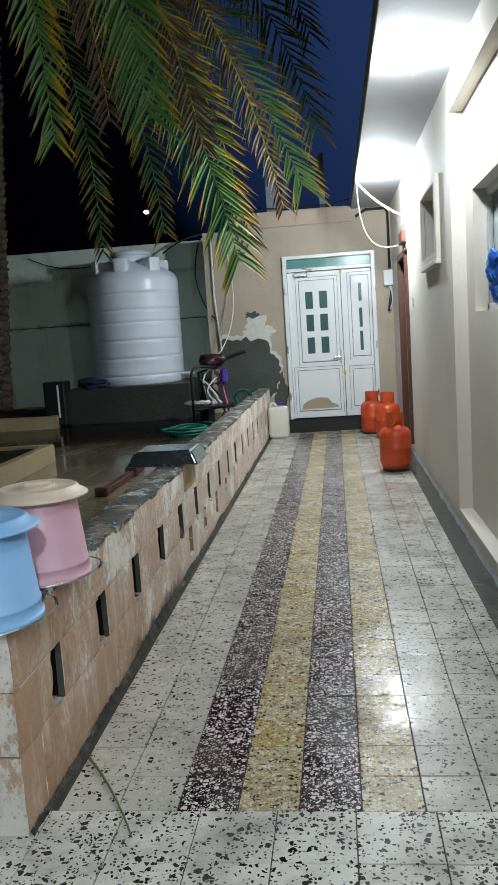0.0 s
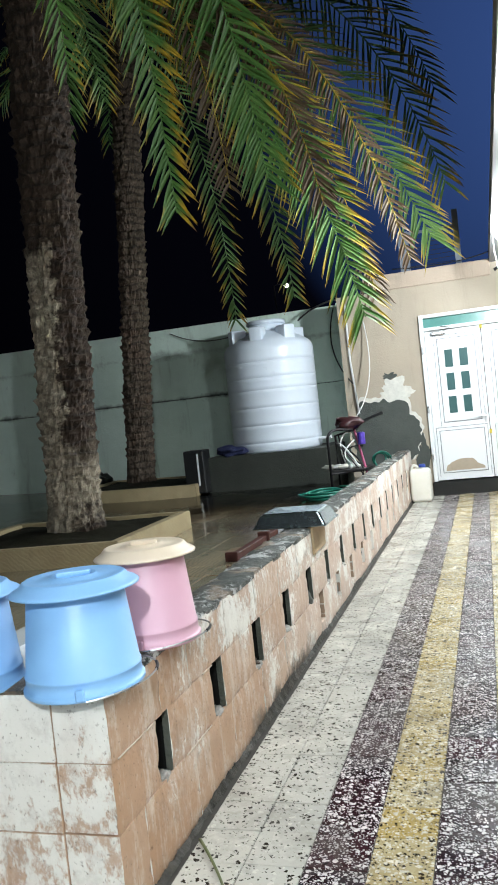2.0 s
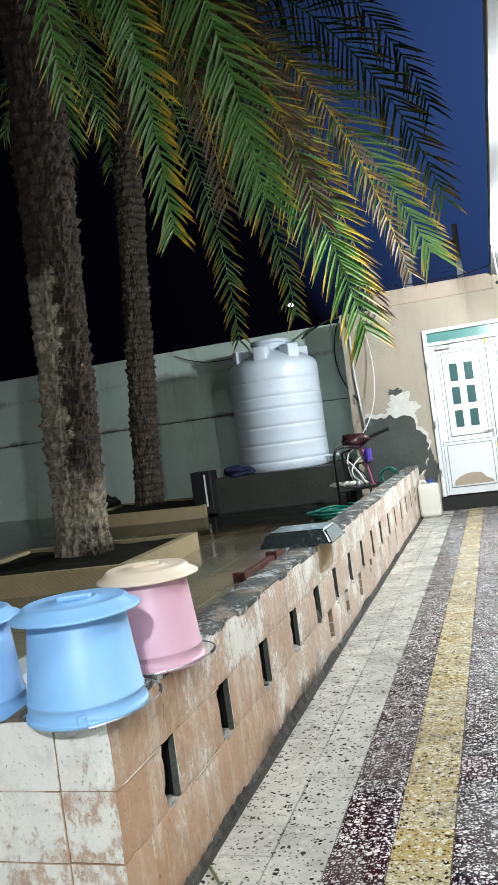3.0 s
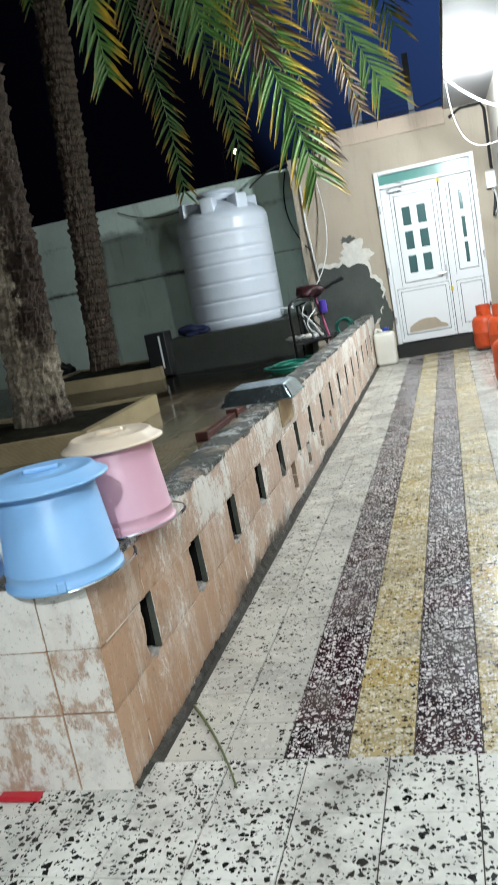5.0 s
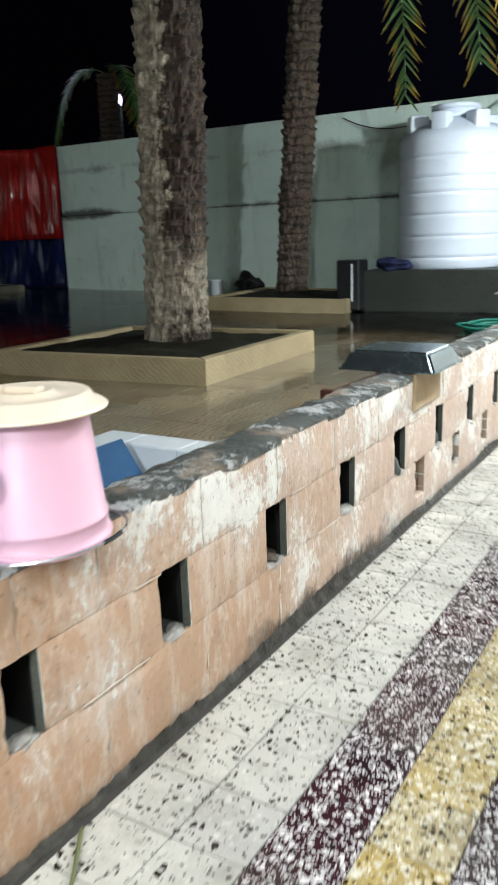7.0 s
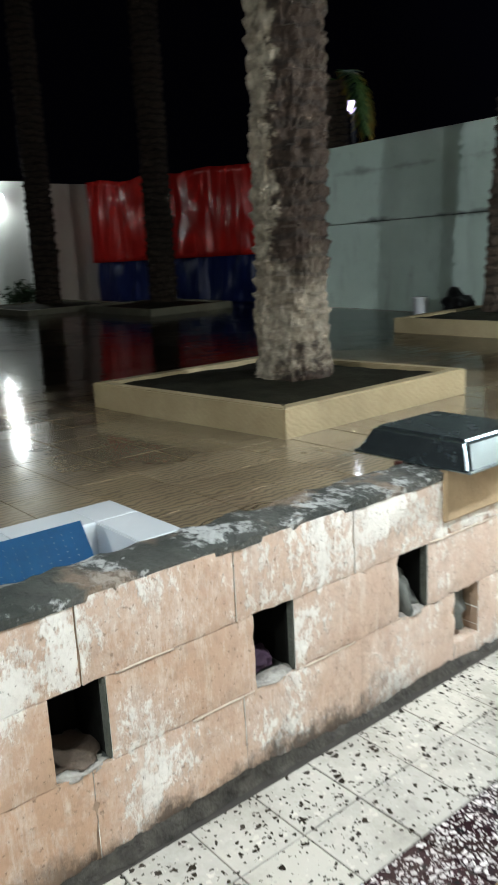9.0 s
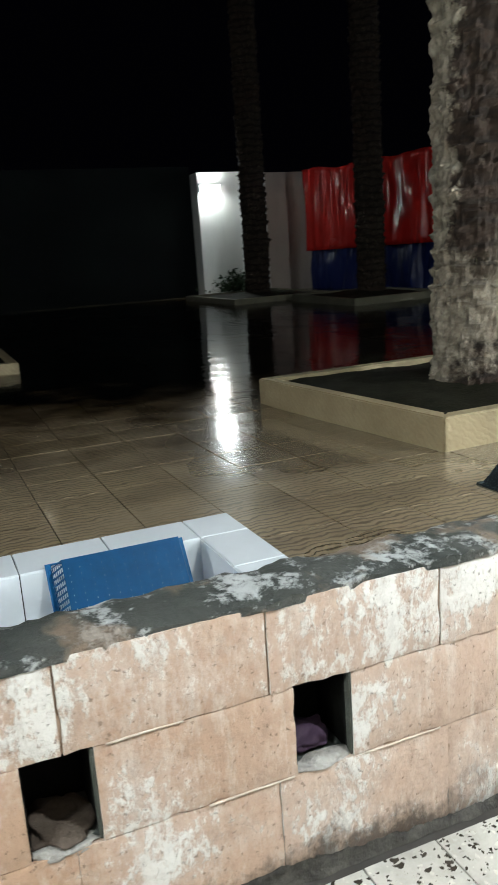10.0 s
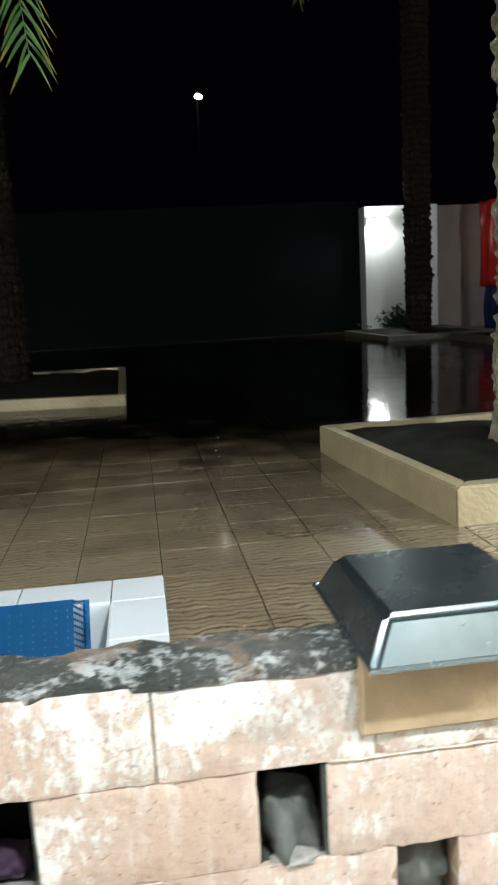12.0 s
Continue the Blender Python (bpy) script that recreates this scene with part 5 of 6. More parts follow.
part("closer_arm", tubed([(0.62, dy - 0.045, LT - 0.02), (0.74, dy - 0.09, LT + 0.02), (0.60, dy - 0.045, LT + 0.05)], 0.006, 6), STEEL, leaf1)
for z in (2.35, 0.86):
    part("latch_tape", boxed(1.13, 1.165, dy - 0.012, dy + 0.012, z - 0.03, z + 0.03, bev=0.003), YELLOW_TAPE, leaf1, "yellow tape")
for x in (dx0 + 0.02, dx1 - 0.02):
    for z in (0.55, 1.25, 2.1):
        part("hinge", boxed(x - 0.012, x + 0.012, dy - 0.065, dy - 0.038, z - 0.05, z + 0.05, bev=0.004), STEEL, door)
solid("threshold", boxed(0.28, 1.66, END_Y - 0.06, END_Y + 0.12, -0.02, 0.195, bev=0.008), plain("dark_marble", (0.014, 0.015, 0.014), 0.3, wear=0.4, scale=5), "dark stone threshold under the double door", "threshold")

# ---- side door, niche window, bay window ----
sd = solid("door_2", boxed(2.02, 2.07, SIDE_DOOR[0] + 0.06, SIDE_DOOR[1] - 0.06, 0.10, SIDE_DOOR[3] - 0.06), BROWN, "dark brown side door of the house, closed", "door")
for dims in ((1.86, 2.05, SIDE_DOOR[0] - 0.02, SIDE_DOOR[0] + 0.06, 0.10, SIDE_DOOR[3]), (1.86, 2.05, SIDE_DOOR[1] - 0.06, SIDE_DOOR[1] + 0.02, 0.10, SIDE_DOOR[3]), (1.86, 2.05, SIDE_DOOR[0] - 0.02, SIDE_DOOR[1] + 0.02, SIDE_DOOR[3] - 0.06, SIDE_DOOR[3] + 0.02)):
    part("frame_post", boxed(*dims, bev=0.005), BROWN, sd)
part("canopy", boxed(1.845, 1.905, SIDE_DOOR[0] + 0.1, SIDE_DOOR[0] + 0.5, 2.46, 2.60, bev=0.01), BROWN, sd, "brown wooden hood")
niche = solid("window_1", boxed(2.10, 2.14, NICHE[0], NICHE[1], NICHE[2], NICHE[3]), plain("dark_glass", (0.05, 0.022, 0.02), 0.3), "small dark high window in a proud surround", "window")
a, b, c, d = NICHE
for dims in ((1.865, 1.91, a - 0.09, a, c - 0.06, d + 0.06), (1.865, 1.91, b, b + 0.04, c - 0.06, d + 0.06), (1.865, 1.91, a, b, d, d + 0.06), (1.855, 1.91, a - 0.09, b + 0.04, c - 0.10, c - 0.06), (1.865, 1.91, a, b, c - 0.06, c)):
    part("surround", boxed(*dims, bev=0.005), HOUSE, niche)
for dims in ((2.06, 2.11, a, a + 0.04, c, d), (2.06, 2.11, b - 0.04, b, c, d), (2.06, 2.11, a, b, c, c + 0.04), (2.06, 2.11, a, b, d - 0.04, d)):
    part("window_frame", boxed(*dims), BROWN, niche)
a, b, c, d = WINDOW
win = solid("window_2", boxed(2.125, 2.135, a, b, c, d), plain("pale_window_glass", (0.25, 0.30, 0.30), 0.1), "aluminium sliding window in the bay", "window")
for dims in ((2.085, 2.125, b - 0.05, b, c, d), (2.085, 2.125, a, a + 0.05, c, d), (2.085, 2.125, a, b, c, c + 0.05), (2.085, 2.125, a, b, d - 0.05, d), (2.075, 2.125, 2.55, 2.61, c, d)):
    part("window_frame", boxed(*dims, bev=0.004), ALU, win)
bm = crumple(blob(bmesh.new(), (2.045, 2.84, 1.78), (0.035, 0.075, 0.15), 3, 4, 0.6), 0.03)
tagged(new("plastic_bag", mesh_of(bm, "plastic_bag", BAG_BLUE, 60)), "crumpled blue plastic bag on the window sill", "bag")

# ---- things along the corridor ----


def cylinder():
    ob = thing("gas_cylinder", (0, 0, 0), "orange-red painted steel gas cylinder on the tiles", "gas cylinder", "gas cylinders by the wall")
    prof = [(0.135, 0.0), (0.140, 0.002), (0.142, 0.045), (0.150, 0.05), (0.160, 0.075), (0.165, 0.11), (0.165, 0.235), (0.168, 0.24), (0.168, 0.252), (0.165, 0.257), (0.165, 0.36), (0.158, 0.405), (0.135, 0.442), (0.095, 0.462), (0.03, 0.470)]
    part("body", lathe(bmesh.new(), prof, 48), GAS, ob, "", 40)
    bm = bmesh.new()
    n, r0, r1 = 40, 0.088, 0.094
    for i in range(n):
        if i in (8, 9, 10, 11, 12, 28, 29, 30, 31, 32):
            z0, z1 = 0.53, 0.60
        else:
            z0, z1 = 0.452, 0.60
        a, b = 2 * math.pi * i / n, 2 * math.pi * (i + 1) / n
        q = [(r0, a), (r1, a), (r1, b), (r0, b)]
        lo = [bm.verts.new((r * math.cos(t), r * math.sin(t), z0)) for r, t in q]
        hi = [bm.verts.new((r * math.cos(t), r * math.sin(t), z1)) for r, t in q]
        bm.faces.new(lo[::-1])
        bm.faces.new(hi)
        for k in range(4):
            bm.faces.new((lo[k], lo[(k + 1) % 4], hi[(k + 1) % 4], hi[k]))
    part("guard_ring", bm, GAS, ob)
    part("valve", lathe(bmesh.new(), [(0.02, 0.465), (0.022, 0.50), (0.014, 0.505), (0.014, 0.53), (0.026, 0.535), (0.026, 0.555)], 16), plain("brass", (0.42, 0.30, 0.12), 0.35, 0.9), ob, "brass valve", 40)
    part("foot_ring", lathe(bmesh.new(), [(0.140, 0.0), (0.143, 0.0), (0.143, 0.03), (0.140, 0.03)], 40), BLACK, ob)
    return ob


gas = cylinder()
gas.matrix_basis = pose(1.60, 6.02, 0, 0, 0, 12)
copy_thing(gas, pose(1.68, 8.45, 0, 0, 0, 70) @ Matrix.Diagonal((1, 1, 1.04, 1)))
copy_thing(gas, pose(1.50, 9.05, 0, 0, 0, 140))

jug = thing("jerrycan", (0.15, 9.05, 0), "milky white plastic jerrycan with a blue cap", "jerrycan")
bm = boxed(0.012, 0.300, 8.93, 9.17, 0.0, 0.46, bev=0.05, seg=4)
part("body", bm, JUG_PL, jug, "", 50)
part("neck", lathe(bmesh.new(), [(0.035, 0.45), (0.035, 0.49), (0.03, 0.49)], 20, (0.19, 9.05, 0)), JUG_PL, jug)
part("cap", lathe(bmesh.new(), [(0.045, 0.475), (0.047, 0.48), (0.045, 0.515), (0.02, 0.52)], 20, (0.19, 9.05, 0)), CAP_BLUE, jug, "dark blue screw cap", 40)
part("grip", tubed(bezier((0.04, 9.05, 0.45), (0.06, 9.05, 0.56), (0.14, 9.05, 0.46), 8), 0.018, 8), JUG_PL, jug, "", 60)

# porch lamps
for px, py, _, _ in PORCH:
    ob = thing("ceiling_lamp", (px, py, CEIL), "round white porch ceiling lamp, switched on", "lamp", "porch lamps")
    part("globe", lathe(bmesh.new(), [(0.02, -0.086), (0.05, -0.080), (0.080, -0.060), (0.090, -0.04), (0.088, 0.002)], 32, (px, py, CEIL)), LAMP_GLOW, ob, "glowing glass globe", 60)
    part("pull_cord", tubed([(px + 0.06, py - 0.05, CEIL - 0.02), (px + 0.062, py - 0.05, CEIL - 0.16)], 0.003, 5), CABLE, ob)

# wiring on the end of the porch
conduit = thing("conduit", (1.86, END_Y - 0.02, 0.5), "black conduit pipe down the end wall corner", "pipe")
part("pipe", tubed([(1.40, END_Y - 0.03, CEIL - 0.12), (1.55, END_Y - 0.03, CEIL - 0.03), (1.82, END_Y - 0.03, CEIL - 0.03), (1.86, END_Y - 0.03, CEIL - 0.1), (1.86, END_Y - 0.03, 2.34)], 0.02, 8), BLACK, conduit)
part("pipe", tubed([(1.86, END_Y - 0.03, 2.10), (1.86, END_Y - 0.035, 1.9), (1.83, END_Y - 0.035, 1.72)], 0.022, 8), BLACK, conduit)
meter = thing("meter_box", (1.84, END_Y - 0.04, 2.1), "white electric box on the end wall", "electric box")
part("case", boxed(1.77, 1.90, END_Y - 0.085, END_Y, 2.09, 2.31, bev=0.008), PVC_WHITE, meter)
part("wire", tubed(bezier((1.86, END_Y - 0.05, 2.09), (1.93, END_Y - 0.08, 1.85), (1.82, END_Y - 0.04, 1.72), 10), 0.008, 6), CABLE, meter)
part("wire", tubed(bezier((1.83, END_Y - 0.05, 2.09), (1.90, END_Y - 0.07, 1.98), (1.88, END_Y - 0.05, 1.90), 8), 0.007, 6), CABLE, meter)
sw = tagged(new("wall_switch", mesh_of(boxed(1.88, 1.905, 6.55, 6.63, 1.70, 1.80, bev=0.004), "wall_switch", PVC_WHITE)), "small white switch on the house wall", "switch")


def cable(name, pts, r, mat, label):
    return tagged(new(name, mesh_of(tubed(pts, r, 7), name, mat, 60)), label, "cable")


cable("white_cable", bezier((1.36, 7.4, CEIL - 0.01), (1.60, 7.35, 2.90), (1.90, 7.2, 2.74), 16), 0.013, CABLE, "white hanging cable under the porch")
cable("thin_cable", bezier((1.37, 7.5, CEIL - 0.02), (1.40, 8.2, 2.35), (1.89, 7.6, 2.48), 18), 0.006, CABLE, "thin pale cable sagging to the wall")
cable("roof_cable", bezier((1.36, 9.0, CEIL + 0.06), (0.9, 9.6, 3.25), (0.0, 9.58, 3.33), 18), 0.008, BLACK, "black cable along the parapet")

# rooftop frame behind the parapet
FRAME_GREY = plain("weathered_grey_metal", (0.17, 0.20, 0.25), 0.5, 0.2, wear=0.3)
rf = thing("rooftop_frame", (0.5, 10.0, 3.2), "grey metal frame standing on the roof behind the parapet", "frame")
part("post", boxed(0.90, 0.98, 9.65, 9.73, 3.268, 4.05), FRAME_GREY, rf)
part("post", boxed(0.12, 0.26, 9.65, 9.73, 3.268, 3.85), FRAME_GREY, rf)
part("rail", boxed(0.26, 0.90, 9.67, 9.71, 3.80, 3.84), FRAME_GREY, rf)
for k in range(7):
    part("wire", tubed([(0.26, 9.69, 3.34 + 0.065 * k), (0.90, 9.69, 3.34 + 0.065 * k)], 0.004, 5), IRON, rf)

# ---- pump, cart and hoses in the far corner ----
cart = thing("pump_cart", (-0.72, 8.3, YARD_Z), "black tubular cart with a small pump and tangled hoses", "cart")
FX, FY = -0.86, 7.85
part("frame_bow", tubed([(FX, FY, YARD_Z), (FX, FY, 1.02)] + bezier((FX, FY, 1.02), (FX + 0.01, FY, 1.16), (FX + 0.16, FY + 0.1, 1.14), 6) + [(FX + 0.3, FY + 0.2, 1.12)], 0.018, 8), IRON, cart, "", 60)
part("frame_bow", tubed([(FX + 0.02, FY + 0.45, YARD_Z), (FX + 0.02, FY + 0.45, 1.05), (FX + 0.32, FY + 0.5, 1.12)], 0.018, 8), IRON, cart, "", 60)
part("crossbar", tubed([(FX, FY, 0.58), (FX + 0.45, FY + 0.1, 0.60)], 0.015, 8), IRON, cart)
part("shelf", boxed(FX, FX + 0.48, FY + 0.02, FY + 0.5, 0.60, 0.62), IRON, cart)
part("motor", blob(bmesh.new(), (FX + 0.25, FY + 0.25, 1.20), (0.17, 0.12, 0.09), 2, 3, 0.5), plain("dark_red_motor", (0.035, 0.010, 0.012), 0.4), cart, "dark red motor cover", 60)
part("spout", tubed([(FX + 0.30, FY + 0.3, 1.16), (FX + 0.55, FY + 0.3, 1.26), (FX + 0.70, FY + 0.3, 1.30)], 0.022, 8), BLACK, cart)
part("tank_cap", lathe(bmesh.new(), [(0.045, 0), (0.05, 0.01), (0.05, 0.15), (0.03, 0.16)], 16, (FX + 0.40, FY + 0.22, 0.92)), plain("violet_plastic", (0.06, 0.03, 0.30), 0.4), cart, "violet filter cup")
part("pole", tubed([(FX + 0.30, FY + 0.3, 1.15), (FX + 0.46, FY + 0.2, 0.42)], 0.016, 8), plain("pink_pole", (0.35, 0.06, 0.14), 0.5), cart, "pink pole")
rg = random.Random(8)
for k in range(7):
    p0 = Vector((FX + rg.uniform(0.05, 0.45), FY + rg.uniform(0.1, 0.4), rg.uniform(0.85, 1.15)))
    p2 = Vector((FX + rg.uniform(0.05, 0.5), FY + rg.uniform(0.0, 0.4), rg.uniform(0.40, 0.75)))
    part("hose", tubed(bezier(p0, (p0 + p2) / 2 + Vector((rg.uniform(-0.25, 0.25), -0.1, rg.uniform(-0.1, 0.25))), p2, 12), 0.010, 6), CABLE if k % 2 else IRON, cart, "", 60)
for k in range(3):
    ring = [(FX + 0.60 + 0.02 * k + (0.085 + 0.01 * k) * math.cos(a), FY + 0.25 + 0.03 * math.sin(a * 2 + k), 0.70 + (0.085 + 0.01 * k) * math.sin(a)) for a in (2 * math.pi * i / 24 for i in range(25))]
    part("hose_loop", tubed(ring, 0.011, 7), HOSE, cart, "teal hose loop", 60)
rg = random.Random(5)
for k in range(5):
    bm = lathe(bmesh.new(), [(0.03, 0), (0.032, 0.01), (0.032, 0.12), (0.012, 0.15), (0.012, 0.17)], 14)
    ob = tagged(new("plastic_bottle", mesh_of(bm, "plastic_bottle", CABLE if k % 2 else JUG_PL, 50)), "small pale plastic bottle lying by the cart", "bottle", "bottles by the cart")
    ob.matrix_basis = pose(FX + 0.08 * k, FY + 0.12 + rg.uniform(0, 0.25), 0.652, 90, 0, rg.uniform(0, 360))

coil = thing("hose_coil", (-0.82, 7.2, YARD_Z), "loose coil of green garden hose on the wet floor", "hose")
pts = []
for i in range(150):
    a = i / 24 * 2 * math.pi
    rr = 0.24 + 0.035 * math.sin(a * 0.37) + 0.02 * noise.noise((i * 0.1, 0, 0))
    pts.append((-0.82 + rr * math.cos(a) + 0.05 * math.sin(a * 0.21), 7.20 + 1.25 * rr * math.sin(a), YARD_Z + 0.018 + 0.011 * (i / 24) + 0.008 * math.sin(a * 2.3)))
part("hose", tubed(pts, 0.013, 7), HOSE, coil, "", 60)
bar = thing("steel_bar", (-0.79, 4.0, YARD_Z), "rust-red painted steel bar with brackets on the floor", "bar")
part("bar", boxed(-0.03, 0.03, -0.5, 0.5, 0.0, 0.05, bev=0.004), RUST, bar)
part("bracket", boxed(-0.05, 0.05, -0.50, -0.46, 0.0, 0.07, bev=0.004), RUST, bar)
part("bracket", boxed(-0.05, 0.05, 0.20, 0.24, 0.0, 0.08, bev=0.004), RUST, bar)
for o in bar.children:
    o.matrix_parent_inverse = Matrix.Identity(4)
bar.matrix_basis = pose(-0.79, 4.02, YARD_Z + 0.005, 0, 0, -1) @ Matrix.Diagonal((1, 1.2, 1, 1))
blackbin = thing("bin", (-3.05, 8.9, YARD_Z), "black bin with a bright white strip beside the planter", "bin")
part("case", boxed(-3.22, -2.90, 8.75, 9.05, YARD_Z + 0.02, 1.02, bev=0.02, seg=2), BLACK, blackbin)
part("strip", boxed(-3.01, -2.985, 8.742, 8.75, YARD_Z + 0.14, 0.97), PVC_WHITE, blackbin, "bright white strip")
bot = thing("bottle", (-2.95, 10.2, YARD_Z), "clear blue-grey plastic water bottle by the back wall", "bottle")
part("body", lathe(bmesh.new(), [(0.09, 0), (0.10, 0.02), (0.10, 0.36), (0.03, 0.46), (0.03, 0.50)], 20, (-2.95, 10.2, YARD_Z)), plain("blue_grey_bottle", (0.25, 0.33, 0.36), 0.2), bot, "", 50)
bm = blob(bmesh.new(), (-2.55, 9.05, 0.95), (0.22, 0.12, 0.085), 6, 4, 0.5)
tagged(new("folded_cloth", mesh_of(bm, "folded_cloth", CLOTH, 60)), "dark blue folded cloth on the tank plinth", "cloth")
bm = crumple(blob(bmesh.new(), (-0.095, 1.935, 0.292), (0.048, 0.058, 0.024), 4, 4, 0.3), 0.014)
tagged(new("rag", mesh_of(bm, "rag", PURPLE, 60)), "dull purple rag stuffed in a wall hole", "rag")
for k, yy in enumerate((1.364, 2.520, 3.080)):
    bm = blob(bmesh.new(), (-0.100, yy, 0.278 - 0.010 * (k == 0)), (0.082, 0.076, 0.024 + 0.070 * (k > 0)), k + 1, 4, 0.42)
    tagged(new("rubble_lump", mesh_of(crumple(bm, 0.009 if k == 0 else 0.016), "rubble_lump", RUBBLE if k else EARTH, 35)), "grey cement lump inside a wall hole" if k else "damp brown earth heaped in a wall hole", "rubble", "lumps in the wall holes")
bm = crumple(boxed(-0.45, -0.305, -0.198, -0.160, 0.001, 0.018, bev=0.006, seg=2), 0.008)
tagged(new("red_scrap", mesh_of(bm, "red_scrap", RED_PL)), "small red plastic scrap at the foot of the wall", "scrap")
stick = tubed(bezier((0.05, 0.31, 0.010), (0.21, 0.10, 0.012), (0.33, -0.15, 0.008), 8), 0.006, 6, 0.5)
tagged(new("palm_stalk", mesh_of(stick, "palm_stalk", RACHIS, 60)), "thin dry green palm stalk lying on the tiles", "stalk")

# pipes and cables by the tank
cable("wall_cable", bezier((-3.9, 10.48, 2.98), (-3.3, 10.40, 2.65), (-2.6, 10.3, 2.80), 16), 0.008, BLACK, "black cable sagging along the back wall")
cable("tank_cable", bezier((-1.6, 10.2, 2.86), (-1.3, 10.2, 3.1), (-0.9, 10.3, 3.12), 14), 0.014, BLACK, "black pipe over the tank top")
cable("drop_cable", bezier((-1.05, 10.38, 3.0), (-1.25, 10.2, 2.3), (-0.72, 9.5, 1.75), 18), 0.010, BLACK, "black cable dropping to the corner")
cable("drop_pipe", [(-0.74, END_Y - 0.03, 2.95), (-0.74, END_Y - 0.03, 2.1), (-0.68, END_Y - 0.05, 1.3)], 0.016, CABLE, "pale pipe down the wall corner")
cable("drop_hose", bezier((-0.50, END_Y - 0.04, 2.7), (-0.30, 9.3, 1.7), (-0.66, 9.0, 1.25), 16), 0.008, CABLE, "thin pale hose hanging at the end wall")

# ---- far side of the yard ----


def tarp(p0, p1, z0, z1, seed, mat, fold=0.10):
    bm = bmesh.new()
    p0, p1 = Vector(p0), Vector(p1)
    n, m = 150, 14
    side = Vector((p1.y - p0.y, p0.x - p1.x, 0)).normalized()
    grid = []
    for i in range(n + 1):
        u = i / n
        row = []
        for j in range(m + 1):
            v = j / m
            p = p0.lerp(p1, u)
            f = fold * (noise.noise((u * 16 + seed, v * 1.2, 0)) + 0.45 * noise.noise((u * 47, v * 2.5, seed)))
            top = z1 + 0.08 * noise.noise((u * 6, seed, 0)) - 0.05 * abs(math.sin(u * 9))
            row.append(bm.verts.new((p.x + side.x * f, p.y + side.y * f, z0 + (top - z0) * v)))
        grid.append(row)
    for i in range(n):
        for j in range(m):
            bm.faces.new((grid[i][j], grid[i + 1][j], grid[i + 1][j + 1], grid[i][j + 1]))
    bmesh.ops.solidify(bm, geom=bm.faces[:], thickness=0.006)
    return bm


tp = thing("tarpaulin", (-12, 9.6, yard_at(-12)), "red over blue tarpaulin hung in folds as a screen", "tarpaulin")
part("red_sheet", tarp((-14.05, 9.20, 0), (-9.55, 10.43, 0), 1.45, 3.10, 1, TARP_RED), TARP_RED, tp, "glossy red sheet", 70)
part("blue_sheet", tarp((-14.0, 9.30, 0), (-9.62, 10.49, 0), yard_at(-10.5), 1.55, 5, TARP_BLUE), TARP_BLUE, tp, "dark blue sheet", 70)
lamp = thing("wall_lamp", (-13.98, 7.03, 2.76), "bright white lamp on the far courtyard wall", "lamp")
part("case", boxed(-14.0, -13.93, 6.85, 7.28, 2.72, 2.86, bev=0.01), PVC_WHITE, lamp)
part("tube", boxed(-13.93, -13.86, 6.86, 7.26, 2.70, 2.84, bev=0.02, seg=2), LAMP_GLOW, lamp, "glowing lamp tube")
sh = thing("shrub", (-13.7, 7.45, yard_at(-13.7)), "small dark shrub at the foot of the lit wall", "shrub")
bm = bmesh.new()
rg = random.Random(3)
for k in range(500):
    c = Vector((-13.75 + rg.gauss(0, 0.12), 7.45 + rg.gauss(0, 0.22), yard_at(-13.75) + 0.1 + abs(rg.gauss(0.08, 0.12))))
    d, e = Vector((rg.gauss(0, 1), rg.gauss(0, 1), rg.gauss(0, 1))).normalized() * 0.06, Vector((rg.gauss(0, 1), rg.gauss(0, 1), rg.gauss(0, 1))).normalized() * 0.03
    bm.faces.new([bm.verts.new(c - d), bm.verts.new(c + e), bm.verts.new(c + d), bm.verts.new(c - e)])
part("leaves", bm, plain("shrub_leaf", (0.02, 0.045, 0.015), 0.6), sh)
for nm, p, pole, r in (("street_lamp", (-30.5, 5.3, 9.2), -30.6, 0.15), ("street_lamp", (-7.2, 34.0, 7.3), -7.1, 0.13)):
    ob = thing(nm, (pole, p[1], 0), "far street lamp, switched on", "street lamp", "far street lamps")
    part("pole", tubed([(p[0] - 0.6, p[1], 0), (p[0] - 0.6, p[1], p[2] + 0.1), (p[0], p[1], p[2] + 0.12)], 0.035, 8), IRON, ob)
    part("lamp_head", blob(bmesh.new(), p, (r, r, r * 0.7), 1, 2, 0.1), FAR_GLOW, ob, "glowing lamp head")

glim = thing("sign_lamp", (-10.95, 14.0, 0), "small violet-white lamp beyond the boundary wall", "lamp")
part("pole", tubed([(-10.95, 14.05, -0.1), (-10.95, 14.05, 4.35)], 0.04, 8), IRON, glim)
part("lamp_head", blob(bmesh.new(), (-10.95, 14.0, 4.42), (0.08, 0.08, 0.14), 1, 2, 0.1), glow("violet_lamp_glass", (0.75, 0.62, 1.0), 3.0), glim, "glowing violet lamp")
bulb("sign_bulb", (-10.85, 13.8, 4.45), 14, (0.8, 0.95, 1.0))
palm(-10.3, 12.9, 4.7, 0.2, (0.0, 0.0), 61, "young palm beyond the boundary wall", [dict(pts=((-10.3, 12.9, 4.7), (-11.0, 12.5, 5.2), (-11.2, 12.2, 3.4)), width=0.34, count=50), dict(pts=((-10.3, 12.9, 4.7), (-9.6, 12.6, 5.2), (-9.1, 12.4, 3.5)), width=0.34, count=50, dry=0.3)], z0=-0.1)
pail = thing("pail", (-5.85, 9.9, yard_at(-5.85)), "small white plastic pail on the yard floor", "pail")
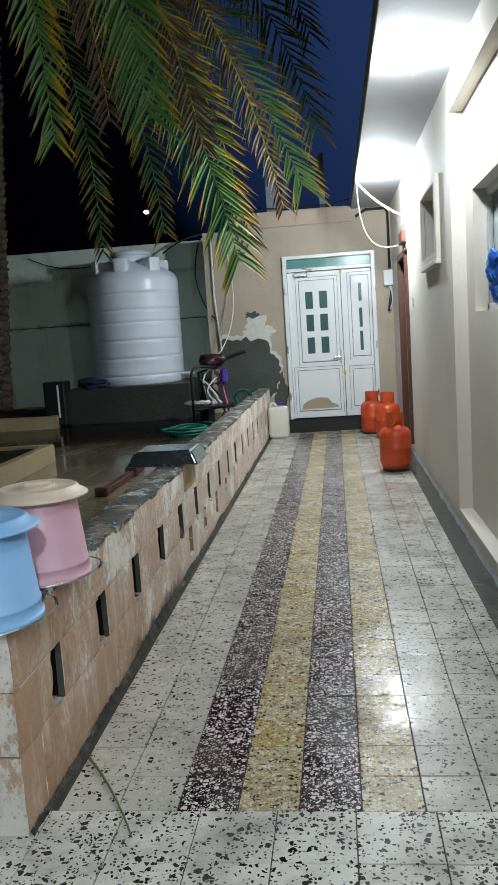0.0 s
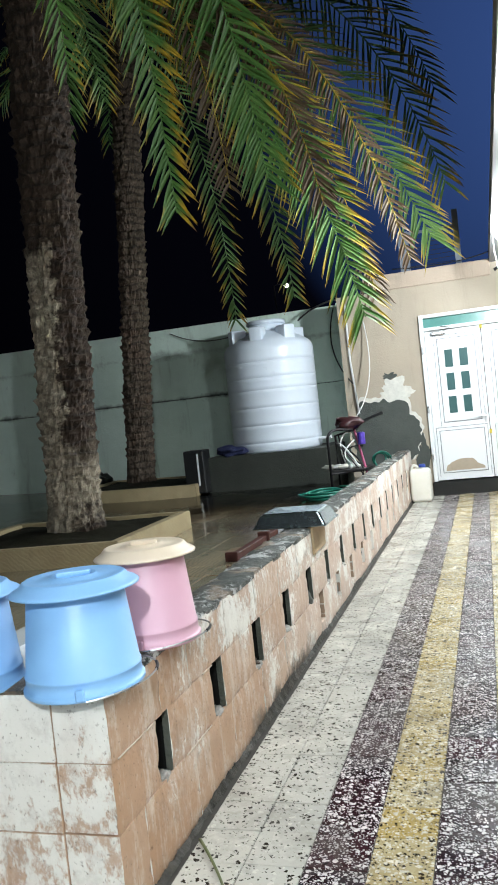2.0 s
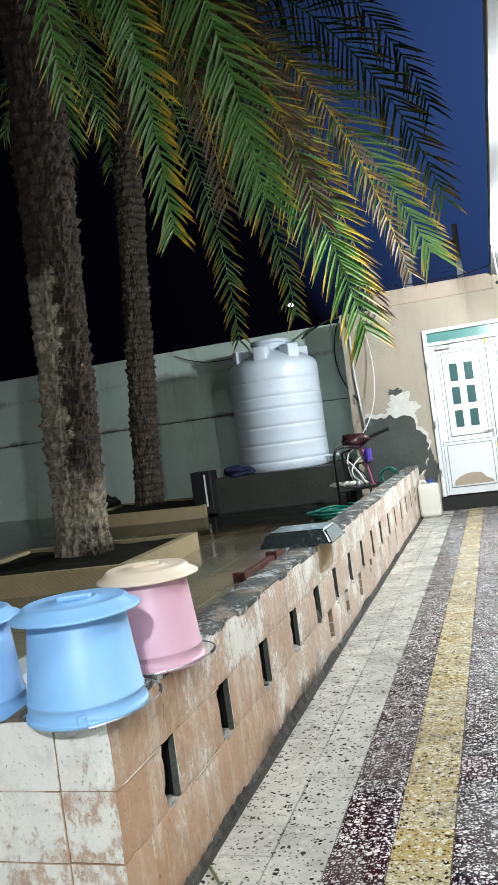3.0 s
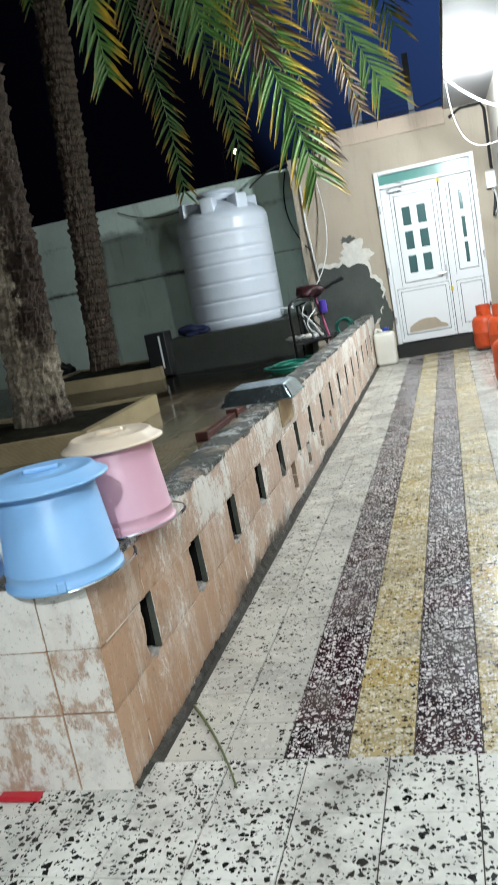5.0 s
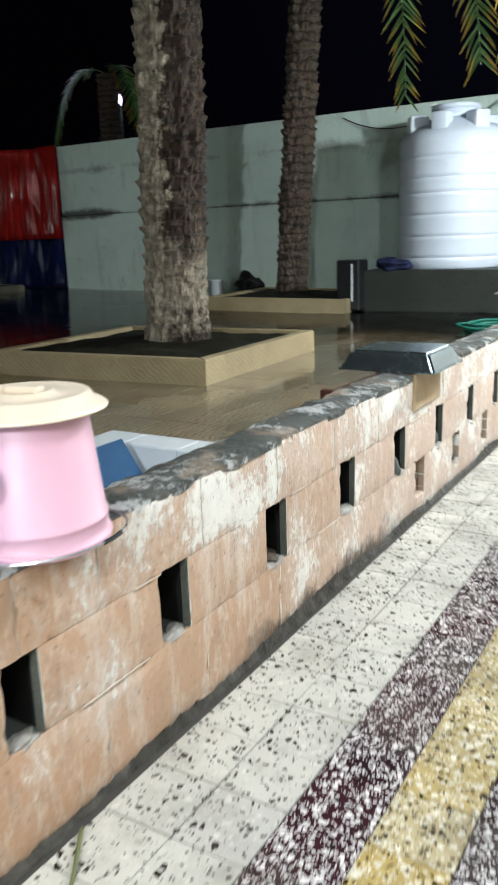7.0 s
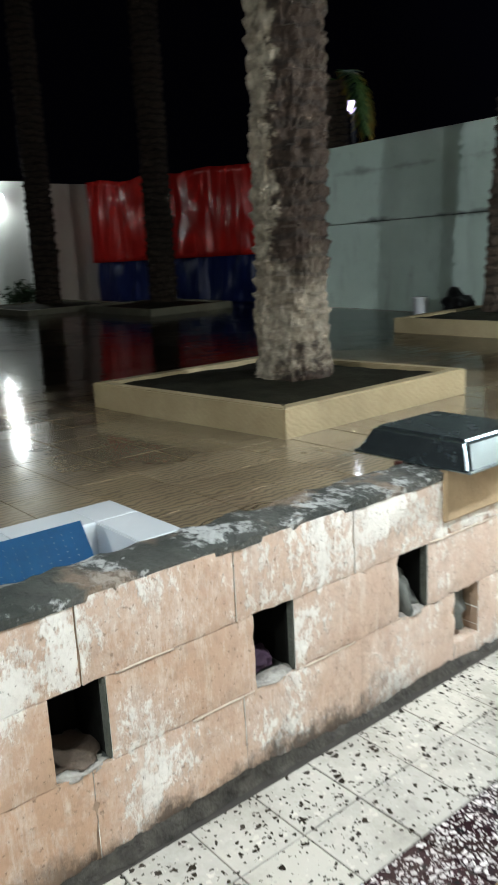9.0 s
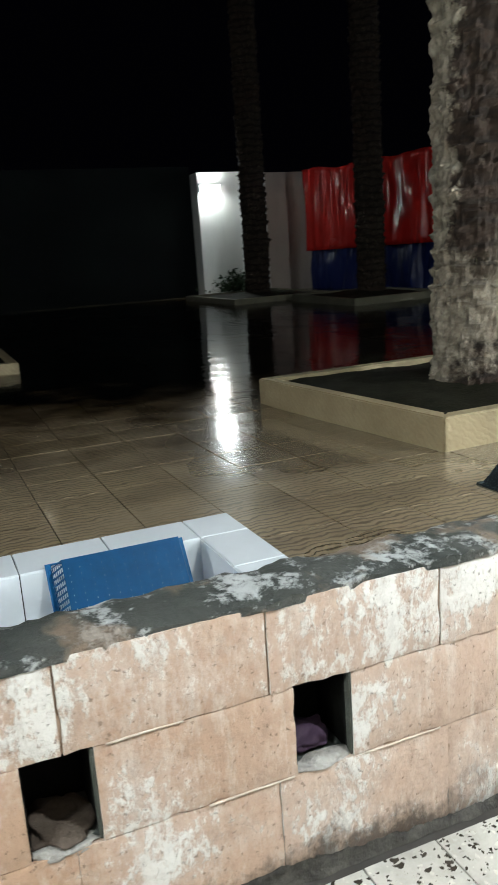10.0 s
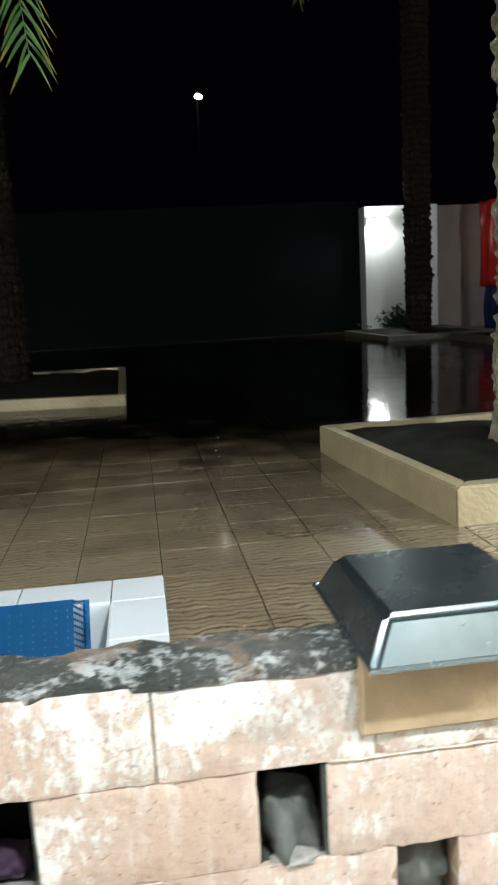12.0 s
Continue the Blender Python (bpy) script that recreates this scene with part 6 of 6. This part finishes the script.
part("body", lathe(bmesh.new(), [(0.09, 0), (0.095, 0.01), (0.115, 0.27), (0.122, 0.275), (0.122, 0.29), (0.10, 0.29)], 24, (-5.85, 9.9, yard_at(-5.85))), PVC_WHITE, pail, "", 40)
# Made-up lump in place of an unclear dark, motorbike-like shape.
bm = blob(bmesh.new(), (-5.35, 10.1, yard_at(-5.35) + 0.17), (0.24, 0.2, 0.2), 9, 3, 0.6)
tagged(new("rubbish_bag", mesh_of(bm, "rubbish_bag", BLACK, 60)), "black lump by the back wall for an indistinct object", "bag")

# ---- tiles, laid last ----
rng = random.Random(21)


def tile_mesh(name, sx, sy, mat, h=0.022, gap=0.0018, bev=0.0016):
    return mesh_of(boxed(-sx / 2 + gap, sx / 2 - gap, -sy / 2 + gap, sy / 2 - gap, -h, 0, bev=bev), name, mat)


def lay(parent, cells, near):
    """cells: (x, y, z, sx, sy, material). Those that near() picks are parts of their own, the rest one sheet."""
    shared, rest = {}, {}
    singles = sorted((c for c in cells if near(c)), key=lambda c: near(c))[:300]
    chosen = set(id(c) for c in singles)
    for c in cells:
        x, y, z, sx, sy, mat = c
        tilt = (rng.uniform(-0.16, 0.16), rng.uniform(-0.16, 0.16), rng.uniform(-0.12, 0.12))
        dz = rng.uniform(-0.0012, 0.0012)
        if id(c) in chosen:
            key = (round(sx, 3), round(sy, 3), mat.name)
            if key not in shared:
                shared[key] = tile_mesh("tile", sx, sy, mat)
            ob = new("tile", shared[key])
            ob.parent = parent
            ob.matrix_basis = pose(x, y, z + dz, tilt[0], tilt[1] + (math.degrees(math.atan(FALL)) if x < -3.5 else 0), tilt[2])
        else:
            rest.setdefault(mat.name, (mat, []))[1].append((x, y, z + dz, sx, sy))
    for mat, some in rest.values():
        verts, faces = [], []
        for x, y, z, sx, sy in some:
            b, g = len(verts), 0.0018
            t = [rng.uniform(-0.0006, 0.0006) for _ in range(4)]
            for (u, v), e in zip(((-1, -1), (1, -1), (1, 1), (-1, 1)), t):
                verts.append((x + u * (sx / 2 - g - 0.0015), y + v * (sy / 2 - g - 0.0015), z + e + yard_at(x + u * sx / 2) - yard_at(x)))
            for u, v in ((-1, -1), (1, -1), (1, 1), (-1, 1)):
                verts.append((x + u * (sx / 2 - g), y + v * (sy / 2 - g), z - 0.004 + yard_at(x + u * sx / 2) - yard_at(x)))
            faces += [(b, b + 1, b + 2, b + 3)] + [(b + 4 + i, b + 4 + (i + 1) % 4, b + (i + 1) % 4, b + i) for i in range(4)]
        me = bpy.data.meshes.new("tile_field")
        me.from_pydata(verts, [], faces)
        me.materials.append(mat)
        ob = new("tile_field", me)
        ob.parent = parent
        tagged(ob, kind="stuff")


cells = []
COLS = [(0.04, 0.24, T_WHITE), (0.24, 0.44, T_WHITE), (0.44, 0.64, T_DARK), (0.64, 0.84, T_YELLOW), (0.84, 1.04, T_DARK), (1.04, 1.24, T_YELLOW), (1.24, 1.44, T_WHITE), (1.44, 1.64, T_WHITE), (1.64, 1.75, T_WHITE)]
for k in range(48):
    for a, b, mat in COLS:
        cells.append(((a + b) / 2, 0.1 + 0.2 * k, 0.0, b - a, 0.2, mat))
for i in range(-14, 7):
    for k in range(26):
        x, y = 0.145 + 0.25 * i, -0.125 - 0.25 * k
        sx = 0.25 if x + 0.125 < 1.75 else 0.25
        if x + 0.125 <= 1.76:
            cells.append((x, y, 0.0, sx, 0.25, T_SPECK))
lay(corridor, cells, lambda c: max(0.01, abs(c[1] - 0.6) + 0.5) if -0.8 < c[1] < 6 and c[0] > -0.2 else 0)
cells = []
S = 0.335
for i in range(-4, 68):
    for k in range(-7, 25):
        x, y = BX0 - S * (i + 0.5), BY1 + S * (k + 0.5)
        if BX0 < x and BY0 < y < BY1 or x > BACK_X - 0.02 or y < 0.06:
            continue
        cells.append((x, y, yard_at(x), S, S, YARD))
lay(yard, cells, lambda c: max(0.01, abs(c[0] + 1.6) + abs(c[1] - 2.6)) if c[0] > -6 and c[1] < 8 else 0)
